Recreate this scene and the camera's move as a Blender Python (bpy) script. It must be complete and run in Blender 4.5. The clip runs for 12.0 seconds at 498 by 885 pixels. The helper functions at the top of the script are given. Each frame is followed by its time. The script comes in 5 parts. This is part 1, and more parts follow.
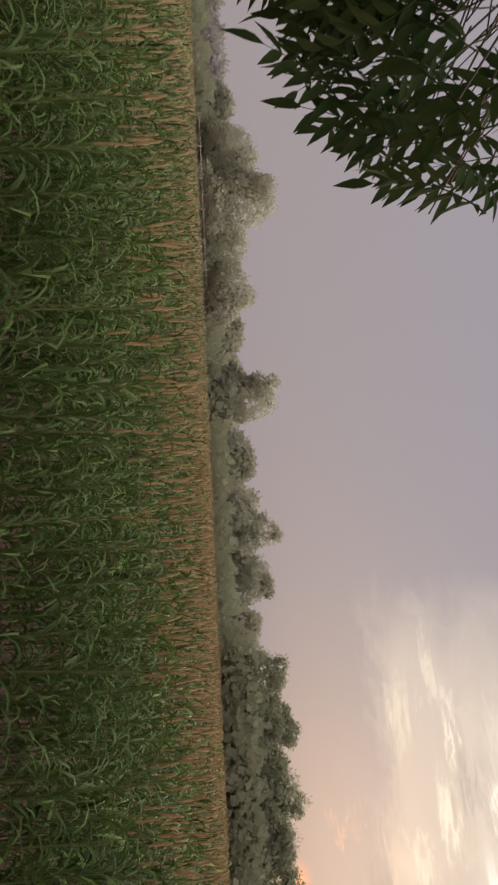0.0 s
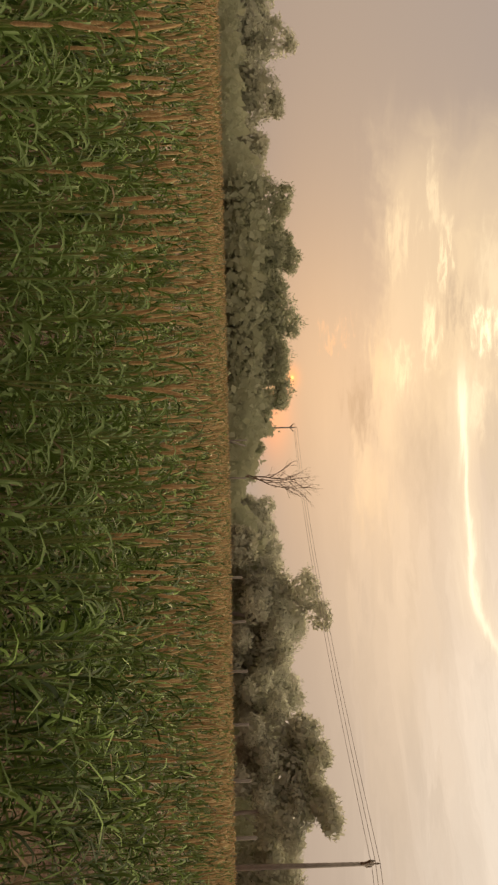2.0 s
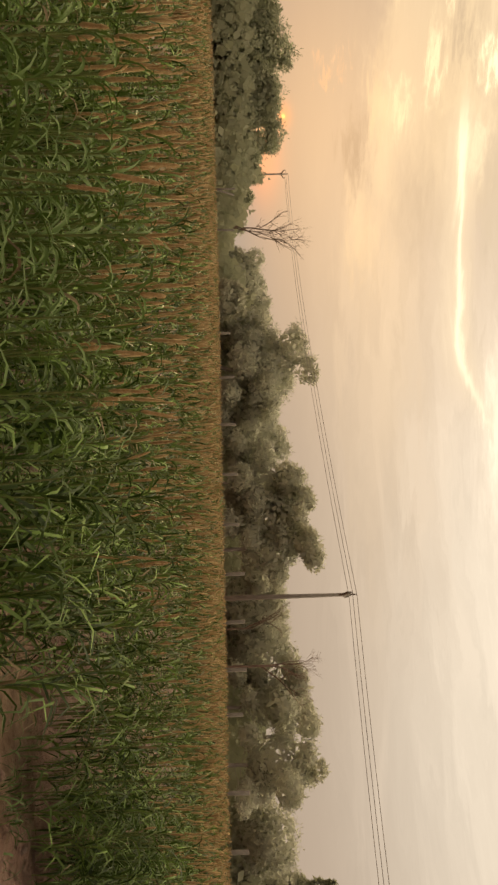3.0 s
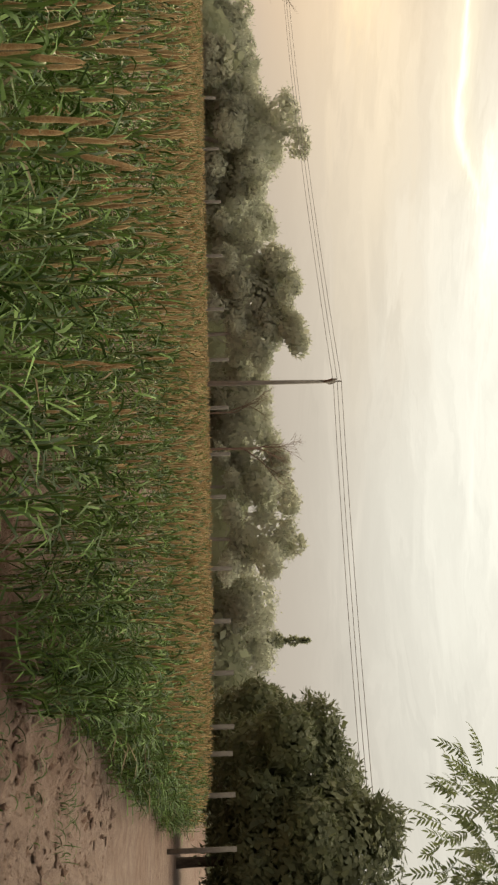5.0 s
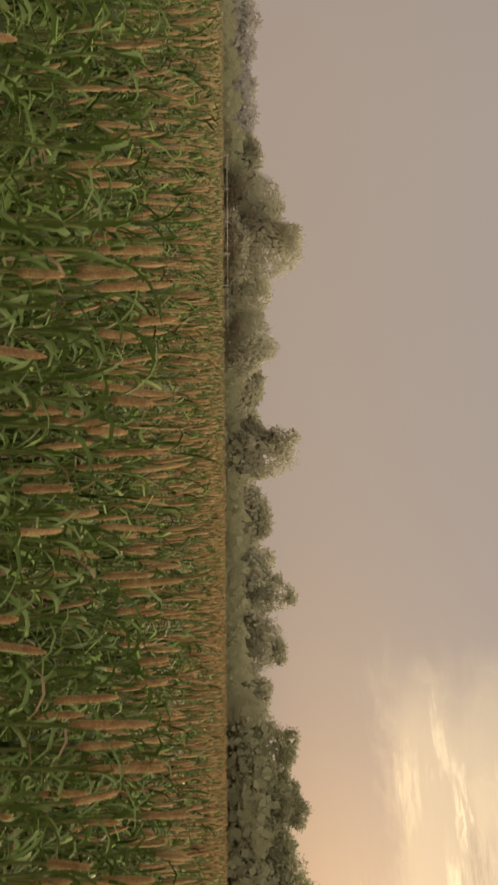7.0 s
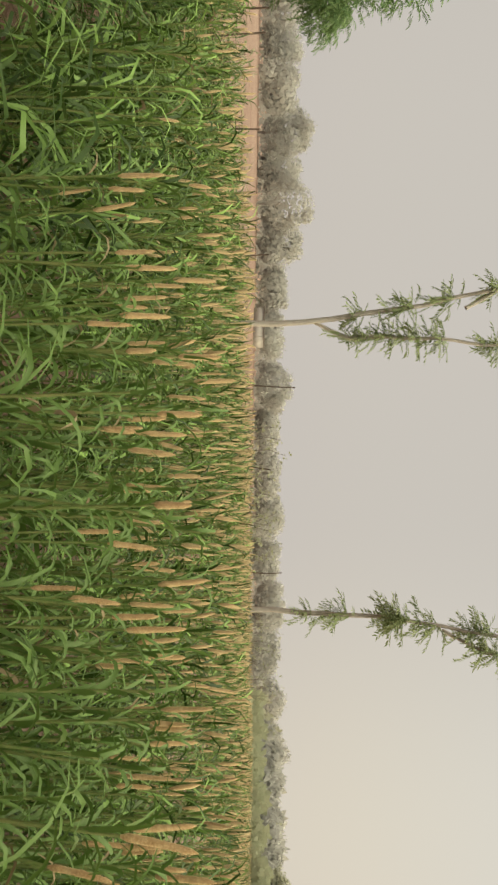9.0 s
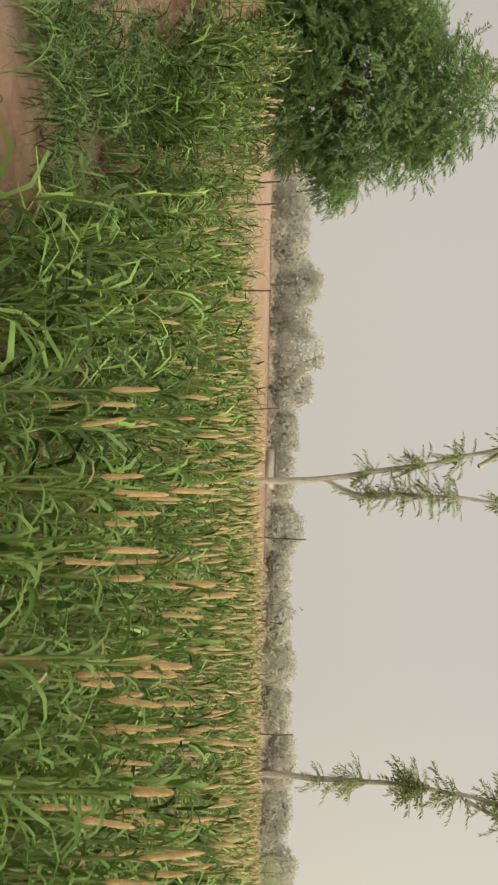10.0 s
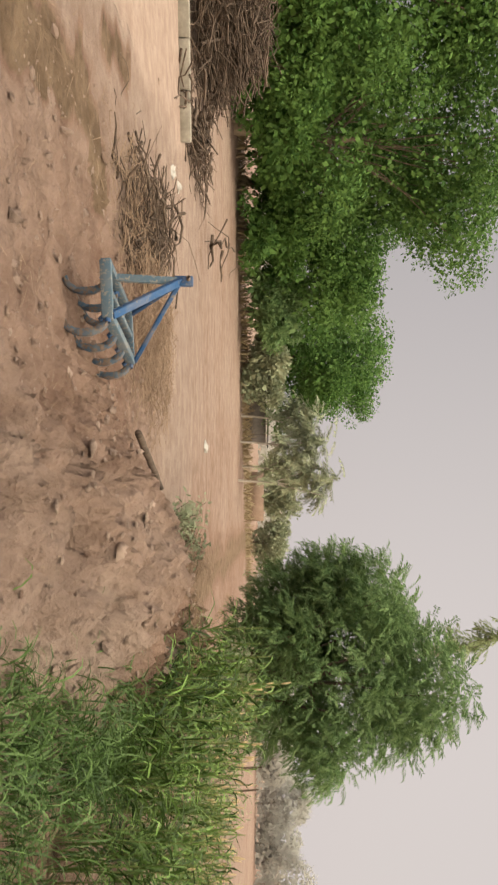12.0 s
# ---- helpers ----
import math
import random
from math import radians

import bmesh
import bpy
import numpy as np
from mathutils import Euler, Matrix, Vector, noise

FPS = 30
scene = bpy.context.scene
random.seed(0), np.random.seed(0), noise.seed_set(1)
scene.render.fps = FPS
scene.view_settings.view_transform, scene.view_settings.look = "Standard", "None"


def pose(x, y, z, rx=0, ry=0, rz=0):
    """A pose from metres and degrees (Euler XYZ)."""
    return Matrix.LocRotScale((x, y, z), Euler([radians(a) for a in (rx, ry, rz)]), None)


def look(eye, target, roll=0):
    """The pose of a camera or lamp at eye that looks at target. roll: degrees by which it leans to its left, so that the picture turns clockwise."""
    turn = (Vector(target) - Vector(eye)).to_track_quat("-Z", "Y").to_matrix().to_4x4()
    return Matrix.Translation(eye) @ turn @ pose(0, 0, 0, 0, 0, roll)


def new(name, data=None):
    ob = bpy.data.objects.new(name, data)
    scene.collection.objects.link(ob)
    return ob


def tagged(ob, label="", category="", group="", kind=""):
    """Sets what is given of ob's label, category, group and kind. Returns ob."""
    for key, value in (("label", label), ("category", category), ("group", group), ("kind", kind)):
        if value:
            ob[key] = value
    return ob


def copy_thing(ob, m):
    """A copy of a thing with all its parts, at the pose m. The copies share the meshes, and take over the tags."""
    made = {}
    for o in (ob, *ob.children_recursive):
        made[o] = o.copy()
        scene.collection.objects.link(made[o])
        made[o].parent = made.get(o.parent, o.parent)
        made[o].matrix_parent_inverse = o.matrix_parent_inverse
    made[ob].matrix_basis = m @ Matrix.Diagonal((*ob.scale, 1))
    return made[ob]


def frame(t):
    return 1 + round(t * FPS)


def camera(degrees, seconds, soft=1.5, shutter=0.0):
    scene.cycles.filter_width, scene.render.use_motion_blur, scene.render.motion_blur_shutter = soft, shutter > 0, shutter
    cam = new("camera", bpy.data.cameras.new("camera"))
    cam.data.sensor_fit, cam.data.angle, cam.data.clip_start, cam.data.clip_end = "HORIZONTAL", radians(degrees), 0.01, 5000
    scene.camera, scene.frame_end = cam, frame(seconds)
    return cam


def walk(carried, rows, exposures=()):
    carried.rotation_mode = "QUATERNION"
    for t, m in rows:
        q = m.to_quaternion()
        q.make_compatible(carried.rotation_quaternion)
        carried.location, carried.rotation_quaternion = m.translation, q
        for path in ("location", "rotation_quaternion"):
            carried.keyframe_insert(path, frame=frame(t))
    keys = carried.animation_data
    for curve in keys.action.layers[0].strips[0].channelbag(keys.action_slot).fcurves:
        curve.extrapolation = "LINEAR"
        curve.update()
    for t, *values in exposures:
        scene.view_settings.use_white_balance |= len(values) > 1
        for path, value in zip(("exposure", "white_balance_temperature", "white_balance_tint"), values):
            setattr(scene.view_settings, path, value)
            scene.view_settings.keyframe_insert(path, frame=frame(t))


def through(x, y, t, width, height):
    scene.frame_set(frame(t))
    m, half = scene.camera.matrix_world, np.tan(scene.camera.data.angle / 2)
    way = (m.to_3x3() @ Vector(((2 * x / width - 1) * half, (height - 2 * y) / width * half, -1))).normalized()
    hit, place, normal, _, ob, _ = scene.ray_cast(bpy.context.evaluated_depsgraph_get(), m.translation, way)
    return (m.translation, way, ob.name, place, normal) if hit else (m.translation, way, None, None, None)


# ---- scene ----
import itertools
cam = camera(33.65, 12.0, soft=2.3, shutter=0.08)
# seconds, place in metres, heading to the right of north, tilt up, lean; the phone is held on its side
PATH = [
    (0, -0.371, -0.374, 1.655, -0, 2.53, 2.56),
    (0.5, -0.485, 0.165, 1.667, 10.94, 0.63, 2.04),
    (1, -0.553, 0.743, 1.686, 22.21, 0.09, 2.15),
    (1.5, -0.68, 1.199, 1.701, 28.23, 0.37, 1.89),
    (2, -0.742, 1.466, 1.721, 32.64, 1.17, 1.23),
    (2.5, -0.694, 1.79, 1.721, 40.12, 1.31, 0.4),
    (3, -0.598, 2.051, 1.707, 49.78, 1.6, 1.5),
    (3.5, -0.449, 2.191, 1.69, 57.51, 1.63, 1.74),
    (3.7, -0.366, 2.254, 1.693, 60.2, 1.37, 1.71),
    (4.5, -0.02, 2.52, 1.71, 66.5, 1.9, 1.4),
    (5.3, 0.352, 2.746, 1.731, 59.42, 3.14, 1.13),
    (5.5, 0.409, 2.802, 1.721, 50.56, 2.6, 0.78),
    (6, 0.403, 2.996, 1.682, 29.78, 1.77, -0.44),
    (6.5, 0.135, 3.004, 1.658, 12.12, 1.16, -0.72),
    (7, -0.203, 2.995, 1.663, -4.09, 1.48, 0.35),
    (7.5, -0.457, 3.009, 1.656, -18.58, 2.23, 0.96),
    (7.7, -0.535, 2.956, 1.661, -23.39, 2.3, 1.16),
    (8.5, -0.64, 2.76, 1.65, -42.5, 0.4, -0.2),
    (9.3, -0.703, 2.614, 1.641, -55.38, -1.35, -1.19),
    (9.5, -0.775, 2.613, 1.65, -57.02, -1.6, -1.01),
    (10, -1.04, 2.571, 1.67, -61.42, -1.87, -1.29),
    (10.5, -1.277, 2.463, 1.67, -67.3, -1.13, -1.21),
    (11, -1.23, 2.191, 1.715, -75.63, -0.17, -0.51),
    (11.5, -1.343, 1.749, 1.755, -85.85, -0.71, -1),
    (12, -1.73, 1.416, 1.696, -95.46, -1.24, -0.26),
]


def aim(x, y, z, heading, tilt, lean):
    p, e, r = radians(heading), radians(tilt), radians(lean)
    ahead = Vector((math.sin(p) * math.cos(e), math.cos(p) * math.cos(e), math.sin(e)))
    side = Vector((math.cos(p), -math.sin(p), 0))
    up = side.cross(ahead)
    ax = up * math.cos(r) + side * math.sin(r)
    ay = up * math.sin(r) - side * math.cos(r)
    m = Matrix((ax, ay, -ahead)).transposed().to_4x4()
    m.translation = (x, y, z)
    return m


EXPOSURE = [(0.0, 0.0, 6100, 18), (0.5, 0.0, 5900, 20), (1.0, 0.0, 6200, 17), (1.5, 0.03, 7100, 16), (2.5, 0.06, 8200, 13), (3.5, 0.1, 7900, 11), (5.5, 0.34, 6600, 2), (6.0, 0.24, 7000, 7), (6.5, 0.03, 8400, 12), (7.0, 0.02, 7700, 13), (7.3, 0.14, 6800, 7), (7.7, 0.55, 6400, 1), (9.5, 1.0, 6900, -3), (10.0, 1.02, 6900, -4), (10.5, 1.17, 6900, -3), (11.0, 1.10, 6800, 0), (11.5, 1.11, 8200, 1), (12.0, 1.20, 6600, 5)]
walk(cam, [(t, aim(*row)) for t, *row in PATH], EXPOSURE)

# ---- light ----
SUN_AZ, SUN_EL = 28.2, 4.4
ZENITH = 6.9


def bearing(az, r, z=0.0, x0=0.0, y0=0.0):
    return Vector((x0 + r * math.sin(radians(az)), y0 + r * math.cos(radians(az)), z))


class Nodes:
    """Short hand for node trees."""

    def __init__(self, tree):
        self.tree = tree
        tree.nodes.clear()

    def add(self, kind):
        return self.tree.nodes.new(kind)

    def put(self, socket, value):
        if isinstance(value, bpy.types.NodeSocket):
            self.tree.links.new(value, socket)
        else:
            socket.default_value = value

    def math(self, op, a, b=0.0, c=0.0, clamp=False):
        n = self.add("ShaderNodeMath")
        n.operation, n.use_clamp = op, clamp
        for s, v in zip(n.inputs, (a, b, c)):
            self.put(s, v)
        return n.outputs[0]

    def mix(self, f, a, b, blend="MIX"):
        n = self.add("ShaderNodeMix")
        n.data_type, n.blend_type = "RGBA", blend
        self.put(n.inputs[0], f)
        self.put(n.inputs[6], a if not isinstance(a, tuple) else (*a[:3], 1))
        self.put(n.inputs[7], b if not isinstance(b, tuple) else (*b[:3], 1))
        return n.outputs[2]

    def noise(self, vec, scale, detail=4.0, rough=0.55, distort=0.0):
        n = self.add("ShaderNodeTexNoise")
        if vec is not None:
            self.put(n.inputs["Vector"], vec)
        n.inputs["Scale"].default_value = scale
        n.inputs["Detail"].default_value = detail
        n.inputs["Roughness"].default_value = rough
        n.inputs["Distortion"].default_value = distort
        return n.outputs["Fac"]

    def ramp(self, f, lo, hi, smooth=True):
        n = self.add("ShaderNodeMapRange")
        n.interpolation_type = "SMOOTHSTEP" if smooth else "LINEAR"
        self.put(n.inputs[0], f)
        n.inputs[1].default_value, n.inputs[2].default_value = lo, hi
        return n.outputs[0]


def build_sky():
    world = bpy.data.worlds.new("evening_sky")
    scene.world = world
    world.use_nodes = True
    n = Nodes(world.node_tree)
    way = n.add("ShaderNodeTexCoord").outputs["Generated"]
    sep = n.add("ShaderNodeSeparateXYZ")
    n.put(sep.inputs[0], way)
    x, y, z = sep.outputs
    az = n.math("MULTIPLY", n.math("ARCTAN2", x, y), 57.2958)
    el = n.math("MULTIPLY", n.math("ARCSINE", z), 57.2958)
    # wisps: the bearings are bent by a noise that is long along the horizon
    comb = n.add("ShaderNodeCombineXYZ")
    n.put(comb.inputs[0], n.math("MULTIPLY", az, 0.045))
    n.put(comb.inputs[1], n.math("MULTIPLY", el, 0.16))
    plane = comb.outputs[0]
    bend_a = n.math("SUBTRACT", n.noise(plane, 1.6, 6.0, 0.6, 0.6), 0.5)
    comb2 = n.add("ShaderNodeCombineXYZ")
    n.put(comb2.inputs[0], n.math("MULTIPLY", az, 0.03))
    n.put(comb2.inputs[1], n.math("MULTIPLY", el, 0.2))
    comb2.inputs[2].default_value = 7.3
    bend_e = n.math("SUBTRACT", n.noise(comb2.outputs[0], 2.2, 6.0, 0.62, 0.5), 0.5)
    azd = n.math("MULTIPLY_ADD", bend_a, 18.0, az)
    eld = n.math("MULTIPLY_ADD", bend_e, 6.5, el)

    def blob(a0, e0, sa, se, a=azd, e=eld):
        u = n.math("DIVIDE", n.math("SUBTRACT", a, a0), sa)
        v = n.math("DIVIDE", n.math("SUBTRACT", e, e0), se)
        q = n.math("ADD", n.math("MULTIPLY", u, u), n.math("MULTIPLY", v, v))
        return n.math("EXPONENT", n.math("MULTIPLY", q, -1.0))

    # dusty haze: mauve grey away from the sunset, cream towards it
    glow = n.math("MULTIPLY", n.ramp(az, 6.0, 52.0), n.math("SUBTRACT", 1.0, n.math("MULTIPLY", n.ramp(az, 80.0, 150.0), 0.6)))
    rise = n.ramp(el, 3.0, 14.0)
    away = n.mix(n.ramp(el, 0.0, 30.0), (0.358, 0.312, 0.289), (0.348, 0.323, 0.328))
    away = n.mix(n.ramp(az, -25.0, -48.0), away, (0.298, 0.265, 0.266))
    col = n.mix(glow, away, n.mix(rise, (0.43, 0.375, 0.335), n.mix(n.ramp(az, 45.0, 75.0), (0.60, 0.525, 0.455), (0.60, 0.56, 0.515))))
    soft_a = n.math("MULTIPLY_ADD", bend_a, 7.0, az)
    soft_e = n.math("ADD", n.math("MULTIPLY_ADD", bend_e, 3.6, el), n.math("MULTIPLY_ADD", n.noise(plane, 6.0, 4.0), 1.6, -0.8))
    # broad veils round the sunset
    veils = [
        (41, 11.2, 12, 3.4, (0.70, 0.59, 0.465), 0.6),
        (62, 18.5, 20, 5.0, (0.90, 0.865, 0.80), 0.75),
        (22, 15.0, 8, 3.6, (0.52, 0.445, 0.34), 0.6),
        (52, 9.5, 14, 1.1, (0.58, 0.50, 0.42), 0.4),
    ]
    for a0, e0, sa, se, colour, amount in veils:
        col = n.mix(n.math("MULTIPLY", blob(a0, e0, sa, se), amount, clamp=True), col, colour)
    # the torn bank above the sun: puffs with a ragged lower edge
    comb4 = n.add("ShaderNodeCombineXYZ")
    n.put(comb4.inputs[0], n.math("MULTIPLY", n.math("MULTIPLY_ADD", bend_a, 4.5, n.math("MULTIPLY_ADD", el, -0.45, az)), 0.20))
    n.put(comb4.inputs[1], n.math("MULTIPLY", n.math("MULTIPLY_ADD", bend_e, 3.0, el), 0.24))
    comb4.inputs[2].default_value = 2.4
    puff = n.ramp(n.noise(comb4.outputs[0], 0.62, 7.0, 0.58, 0.8), 0.46, 0.62)
    ragged_e = n.math("MULTIPLY_ADD", n.noise(comb4.outputs[0], 1.3, 5.0, 0.6, 0.6), 4.0, n.math("SUBTRACT", soft_e, 2.0))
    bank = n.math("MULTIPLY", n.math("MULTIPLY", n.ramp(soft_a, 9.0, 17.0), n.math("SUBTRACT", 1.0, n.ramp(soft_a, 29.0, 36.0))), n.ramp(ragged_e, 8.8, 11.2))
    col = n.mix(n.math("MULTIPLY", bank, 0.6), col, (0.72, 0.62, 0.475))
    col = n.mix(n.math("MULTIPLY", n.math("MULTIPLY", bank, puff), 0.4), col, (0.82, 0.71, 0.52))
    # torn shapes: the bearings are bent once more by a finer noise
    rag_a = n.math("MULTIPLY_ADD", n.math("SUBTRACT", n.noise(plane, 13.0, 6.0, 0.65, 0.4), 0.5), 7.0, n.math("MULTIPLY_ADD", bend_a, 3.0, az))
    rag_e = n.math("MULTIPLY_ADD", n.math("SUBTRACT", n.noise(comb2.outputs[0], 11.0, 6.0, 0.65, 0.4), 0.5), 4.0, n.math("MULTIPLY_ADD", bend_e, 1.6, el))
    torn = [
        (30.4, 8.8, 2.4, 0.7, (0.33, 0.29, 0.265), 0.95),
        (33.2, 13.0, 3.0, 1.5, (0.50, 0.44, 0.375), 0.8),
        (23.6, 15.3, 1.3, 0.7, (0.46, 0.405, 0.34), 0.8),
        (33.5, 18.3, 5.0, 1.1, (0.60, 0.545, 0.46), 0.75),
        (36.0, 9.6, 3.0, 1.2, (0.72, 0.59, 0.44), 0.7),
        (19.0, 11.3, 2.0, 0.6, (0.84, 0.73, 0.54), 0.8),
        (16.4, 13.5, 1.8, 0.4, (0.86, 0.76, 0.57), 0.75),
        (20.4, 14.4, 2.2, 0.32, (0.98, 0.87, 0.64), 0.85),
        (25.0, 13.5, 1.7, 0.45, (1.0, 0.9, 0.66), 0.85),
        (28.0, 11.6, 1.1, 0.6, (0.92, 0.8, 0.58), 0.8),
        (27.5, 10.2, 2.2, 0.5, (0.74, 0.6, 0.43), 0.6),
        (25.2, 17.3, 1.3, 0.8, (1.35, 1.25, 0.92), 0.9),
        (21.5, 17.8, 2.6, 0.8, (0.85, 0.76, 0.58), 0.7),
        (30.0, 16.6, 1.8, 0.9, (0.95, 0.86, 0.66), 0.7),
        (25.6, 7.0, 0.5, 0.6, (0.74, 0.46, 0.32), 0.75),
        (24.4, 7.9, 0.45, 0.3, (0.72, 0.49, 0.36), 0.5),
        (49.5, 18.6, 5.0, 1.0, (1.15, 1.09, 0.96), 0.7),
    ]
    for a0, e0, sa, se, colour, amount in torn:
        col = n.mix(n.math("MULTIPLY", blob(a0, e0, sa, se, rag_a, rag_e), amount, clamp=True), col, colour)
    # the lit rim of the high cloud, a long line that climbs at its far end
    past = n.math("MAXIMUM", n.math("SUBTRACT", az, 41.5), 0.0)
    line = n.math("SUBTRACT", n.math("MULTIPLY_ADD", bend_e, 2.4, el), n.math("MULTIPLY_ADD", n.math("MULTIPLY", past, past), 0.036, 15.75))
    along = n.math("MULTIPLY", n.ramp(az, 26.0, 31.0), n.math("SUBTRACT", 1.0, n.ramp(az, 43.0, 52.0)))
    for wide, colour, amount in ((1.0, (0.92, 0.83, 0.66), 0.5), (0.22, (1.25, 1.18, 0.96), 0.7)):
        q = n.math("DIVIDE", line, wide)
        rim = n.math("EXPONENT", n.math("MULTIPLY", n.math("MULTIPLY", q, q), -1.0))
        col = n.mix(n.math("MULTIPLY", n.math("MULTIPLY", rim, along), amount), col, colour)
    # orange round the sun that has sunk into the trees
    col = n.mix(n.math("MULTIPLY", blob(30.6, 2.9, 2.8, 1.15, az, el), 0.85), col, (0.92, 0.43, 0.27))
    col = n.mix(n.math("MULTIPLY", blob(SUN_AZ, SUN_EL - 0.2, 0.8, 0.5, az, el), 0.8), col, (1.0, 0.42, 0.22))
    col = n.mix(n.math("MULTIPLY", blob(SUN_AZ, SUN_EL - 0.15, 0.13, 0.11, az, el), 1.0), col, (3.4, 1.1, 0.35))
    # fine streaks
    comb3 = n.add("ShaderNodeCombineXYZ")
    n.put(comb3.inputs[0], n.math("MULTIPLY", azd, 0.06))
    n.put(comb3.inputs[1], n.math("MULTIPLY", eld, 0.55))
    streak = n.math("MULTIPLY_ADD", n.noise(comb3.outputs[0], 1.3, 7.0, 0.6, 0.4), 0.4, 0.8)
    streaked = n.mix(1.0, col, streak, "MULTIPLY")
    col = n.mix(n.math("MULTIPLY", glow, n.ramp(el, 4.0, 9.0)), col, streaked)
    sky = n.add("ShaderNodeTexSky")
    sky.sky_type = "NISHITA"
    sky.sun_disc = False
    sky.sun_elevation, sky.sun_rotation = radians(SUN_EL), radians(SUN_AZ)
    sky.dust_density = 6.0
    col = n.mix(0.008, col, sky.outputs[0], "ADD")
    # dusk opposite the sunset: unseen sky darkened to dim the crop's near side
    turn = n.math("ABSOLUTE", n.math("SUBTRACT", n.math("ABSOLUTE", n.math("SUBTRACT", az, SUN_AZ)), 180.0))
    dusk = n.math("MULTIPLY", n.math("SUBTRACT", 1.0, n.ramp(turn, 15.0, 80.0)), n.math("SUBTRACT", 1.0, n.ramp(el, 25.0, 75.0)))
    col = n.mix(n.math("MULTIPLY", dusk, 0.85), col, (0.13, 0.125, 0.14))
    # unseen upper sky is brightened and warmed, most to the east, to light the crop
    lit_side = n.math("MULTIPLY_ADD", n.math("ADD", n.math("MULTIPLY", x, 0.90), n.math("MULTIPLY", y, -0.43)), 0.7, 0.75, clamp=True)
    lift = n.math("MULTIPLY", n.math("MULTIPLY", n.ramp(el, 24.0, 80.0), lit_side), ZENITH - 1.0)
    col = n.mix(1.0, col, n.math("ADD", lift, 1.0), "MULTIPLY")
    col = n.mix(1.0, col, n.mix(n.ramp(el, 22.0, 60.0), (1.0, 1.0, 1.0), (1.05, 1.0, 0.84)), "MULTIPLY")
    back = n.add("ShaderNodeBackground")
    n.put(back.inputs[0], col)
    back.inputs[1].default_value = 1.0
    n.put(n.add("ShaderNodeOutputWorld").inputs[0], back.outputs[0])


build_sky()
sun = new("sun", bpy.data.lights.new("sun", "SUN"))
sun.data.energy, sun.data.angle, sun.data.color = 0.9, radians(18), (1.0, 0.76, 0.5)
sun.matrix_world = look(bearing(SUN_AZ, 50, 50 * math.tan(radians(SUN_EL + 6))), (0, 0, 0))


# ---- materials ----
def material(name, rough=0.8, metal=0.0):
    m = bpy.data.materials.new(name)
    m.use_nodes = True
    n = Nodes(m.node_tree)
    b = n.add("ShaderNodeBsdfPrincipled")
    b.inputs["Roughness"].default_value = rough
    b.inputs["Metallic"].default_value = metal
    b.inputs["Specular IOR Level"].default_value = 0.3
    out = n.add("ShaderNodeOutputMaterial")
    n.put(out.inputs[0], b.outputs[0])
    return m, n, b, out


def bump(n, b, height, strength, distance):
    k = n.add("ShaderNodeBump")
    k.inputs["Strength"].default_value, k.inputs["Distance"].default_value = strength, distance
    n.put(k.inputs["Height"], height)
    n.put(b.inputs["Normal"], k.outputs[0])


def place(n):
    return n.add("ShaderNodeNewGeometry").outputs["Position"]


def own(n):
    return n.add("ShaderNodeTexCoord").outputs["Object"]


def leaf_material(name, a, b_col, c, through=0.35, scale=3.0, rough=0.55, young=0.5, lively=1.0, gloss=0.3):
    """Leaves that differ one by one and let light through."""
    m, n, b, out = material(name, rough)
    b.inputs["Specular IOR Level"].default_value = gloss
    isle = n.add("ShaderNodeNewGeometry").outputs["Random Per Island"]
    col = n.mix(n.math("POWER", isle, lively), a, b_col)
    col = n.mix(n.math("MULTIPLY", n.ramp(n.noise(place(n), scale, 3.0), 0.42, 0.68), young), col, c)
    n.put(b.inputs["Base Color"], col)
    t = n.add("ShaderNodeBsdfTranslucent")
    n.put(t.inputs[0], col)
    mixer = n.add("ShaderNodeMixShader")
    mixer.inputs[0].default_value = through
    n.put(mixer.inputs[1], b.outputs[0])
    n.put(mixer.inputs[2], t.outputs[0])
    n.put(out.inputs[0], mixer.outputs[0])
    return m


def grain_material(name, a, b_col, scale, rough=0.85, relief=0.3, deep=0.01, stretch=(1, 1, 1), fine=6.0):
    m, n, b, out = material(name, rough)
    mp = n.add("ShaderNodeMapping")
    n.put(mp.inputs[0], own(n))
    mp.inputs["Scale"].default_value = stretch
    v = mp.outputs[0]
    big = n.noise(v, scale, 5.0)
    small = n.noise(v, scale * fine, 4.0, 0.6)
    f = n.math("ADD", n.math("MULTIPLY", big, 0.6), n.math("MULTIPLY", small, 0.4))
    n.put(b.inputs["Base Color"], n.mix(n.ramp(f, 0.35, 0.65), a, b_col))
    bump(n, b, n.math("ADD", n.math("MULTIPLY", small, 0.5), big), relief, deep)
    return m


MILLET_LEAF = leaf_material("millet_leaf", (0.018, 0.044, 0.007), (0.245, 0.40, 0.105), (0.11, 0.18, 0.034), 0.2, 1.2, 0.45, 0.3, 2.0, 0.3)
MILLET_STEM = grain_material("millet_stem", (0.10, 0.16, 0.04), (0.20, 0.21, 0.08), 8.0, 0.6)
GRASS_LEAF = leaf_material("grass_leaf", (0.022, 0.050, 0.012), (0.15, 0.25, 0.075), (0.09, 0.15, 0.035), 0.2, 1.5, 0.5, 0.3, 1.6)
DRY_LEAF = leaf_material("dry_leaf", (0.27, 0.215, 0.135), (0.20, 0.15, 0.085), (0.32, 0.27, 0.18), 0.25, 4.0, 0.8)


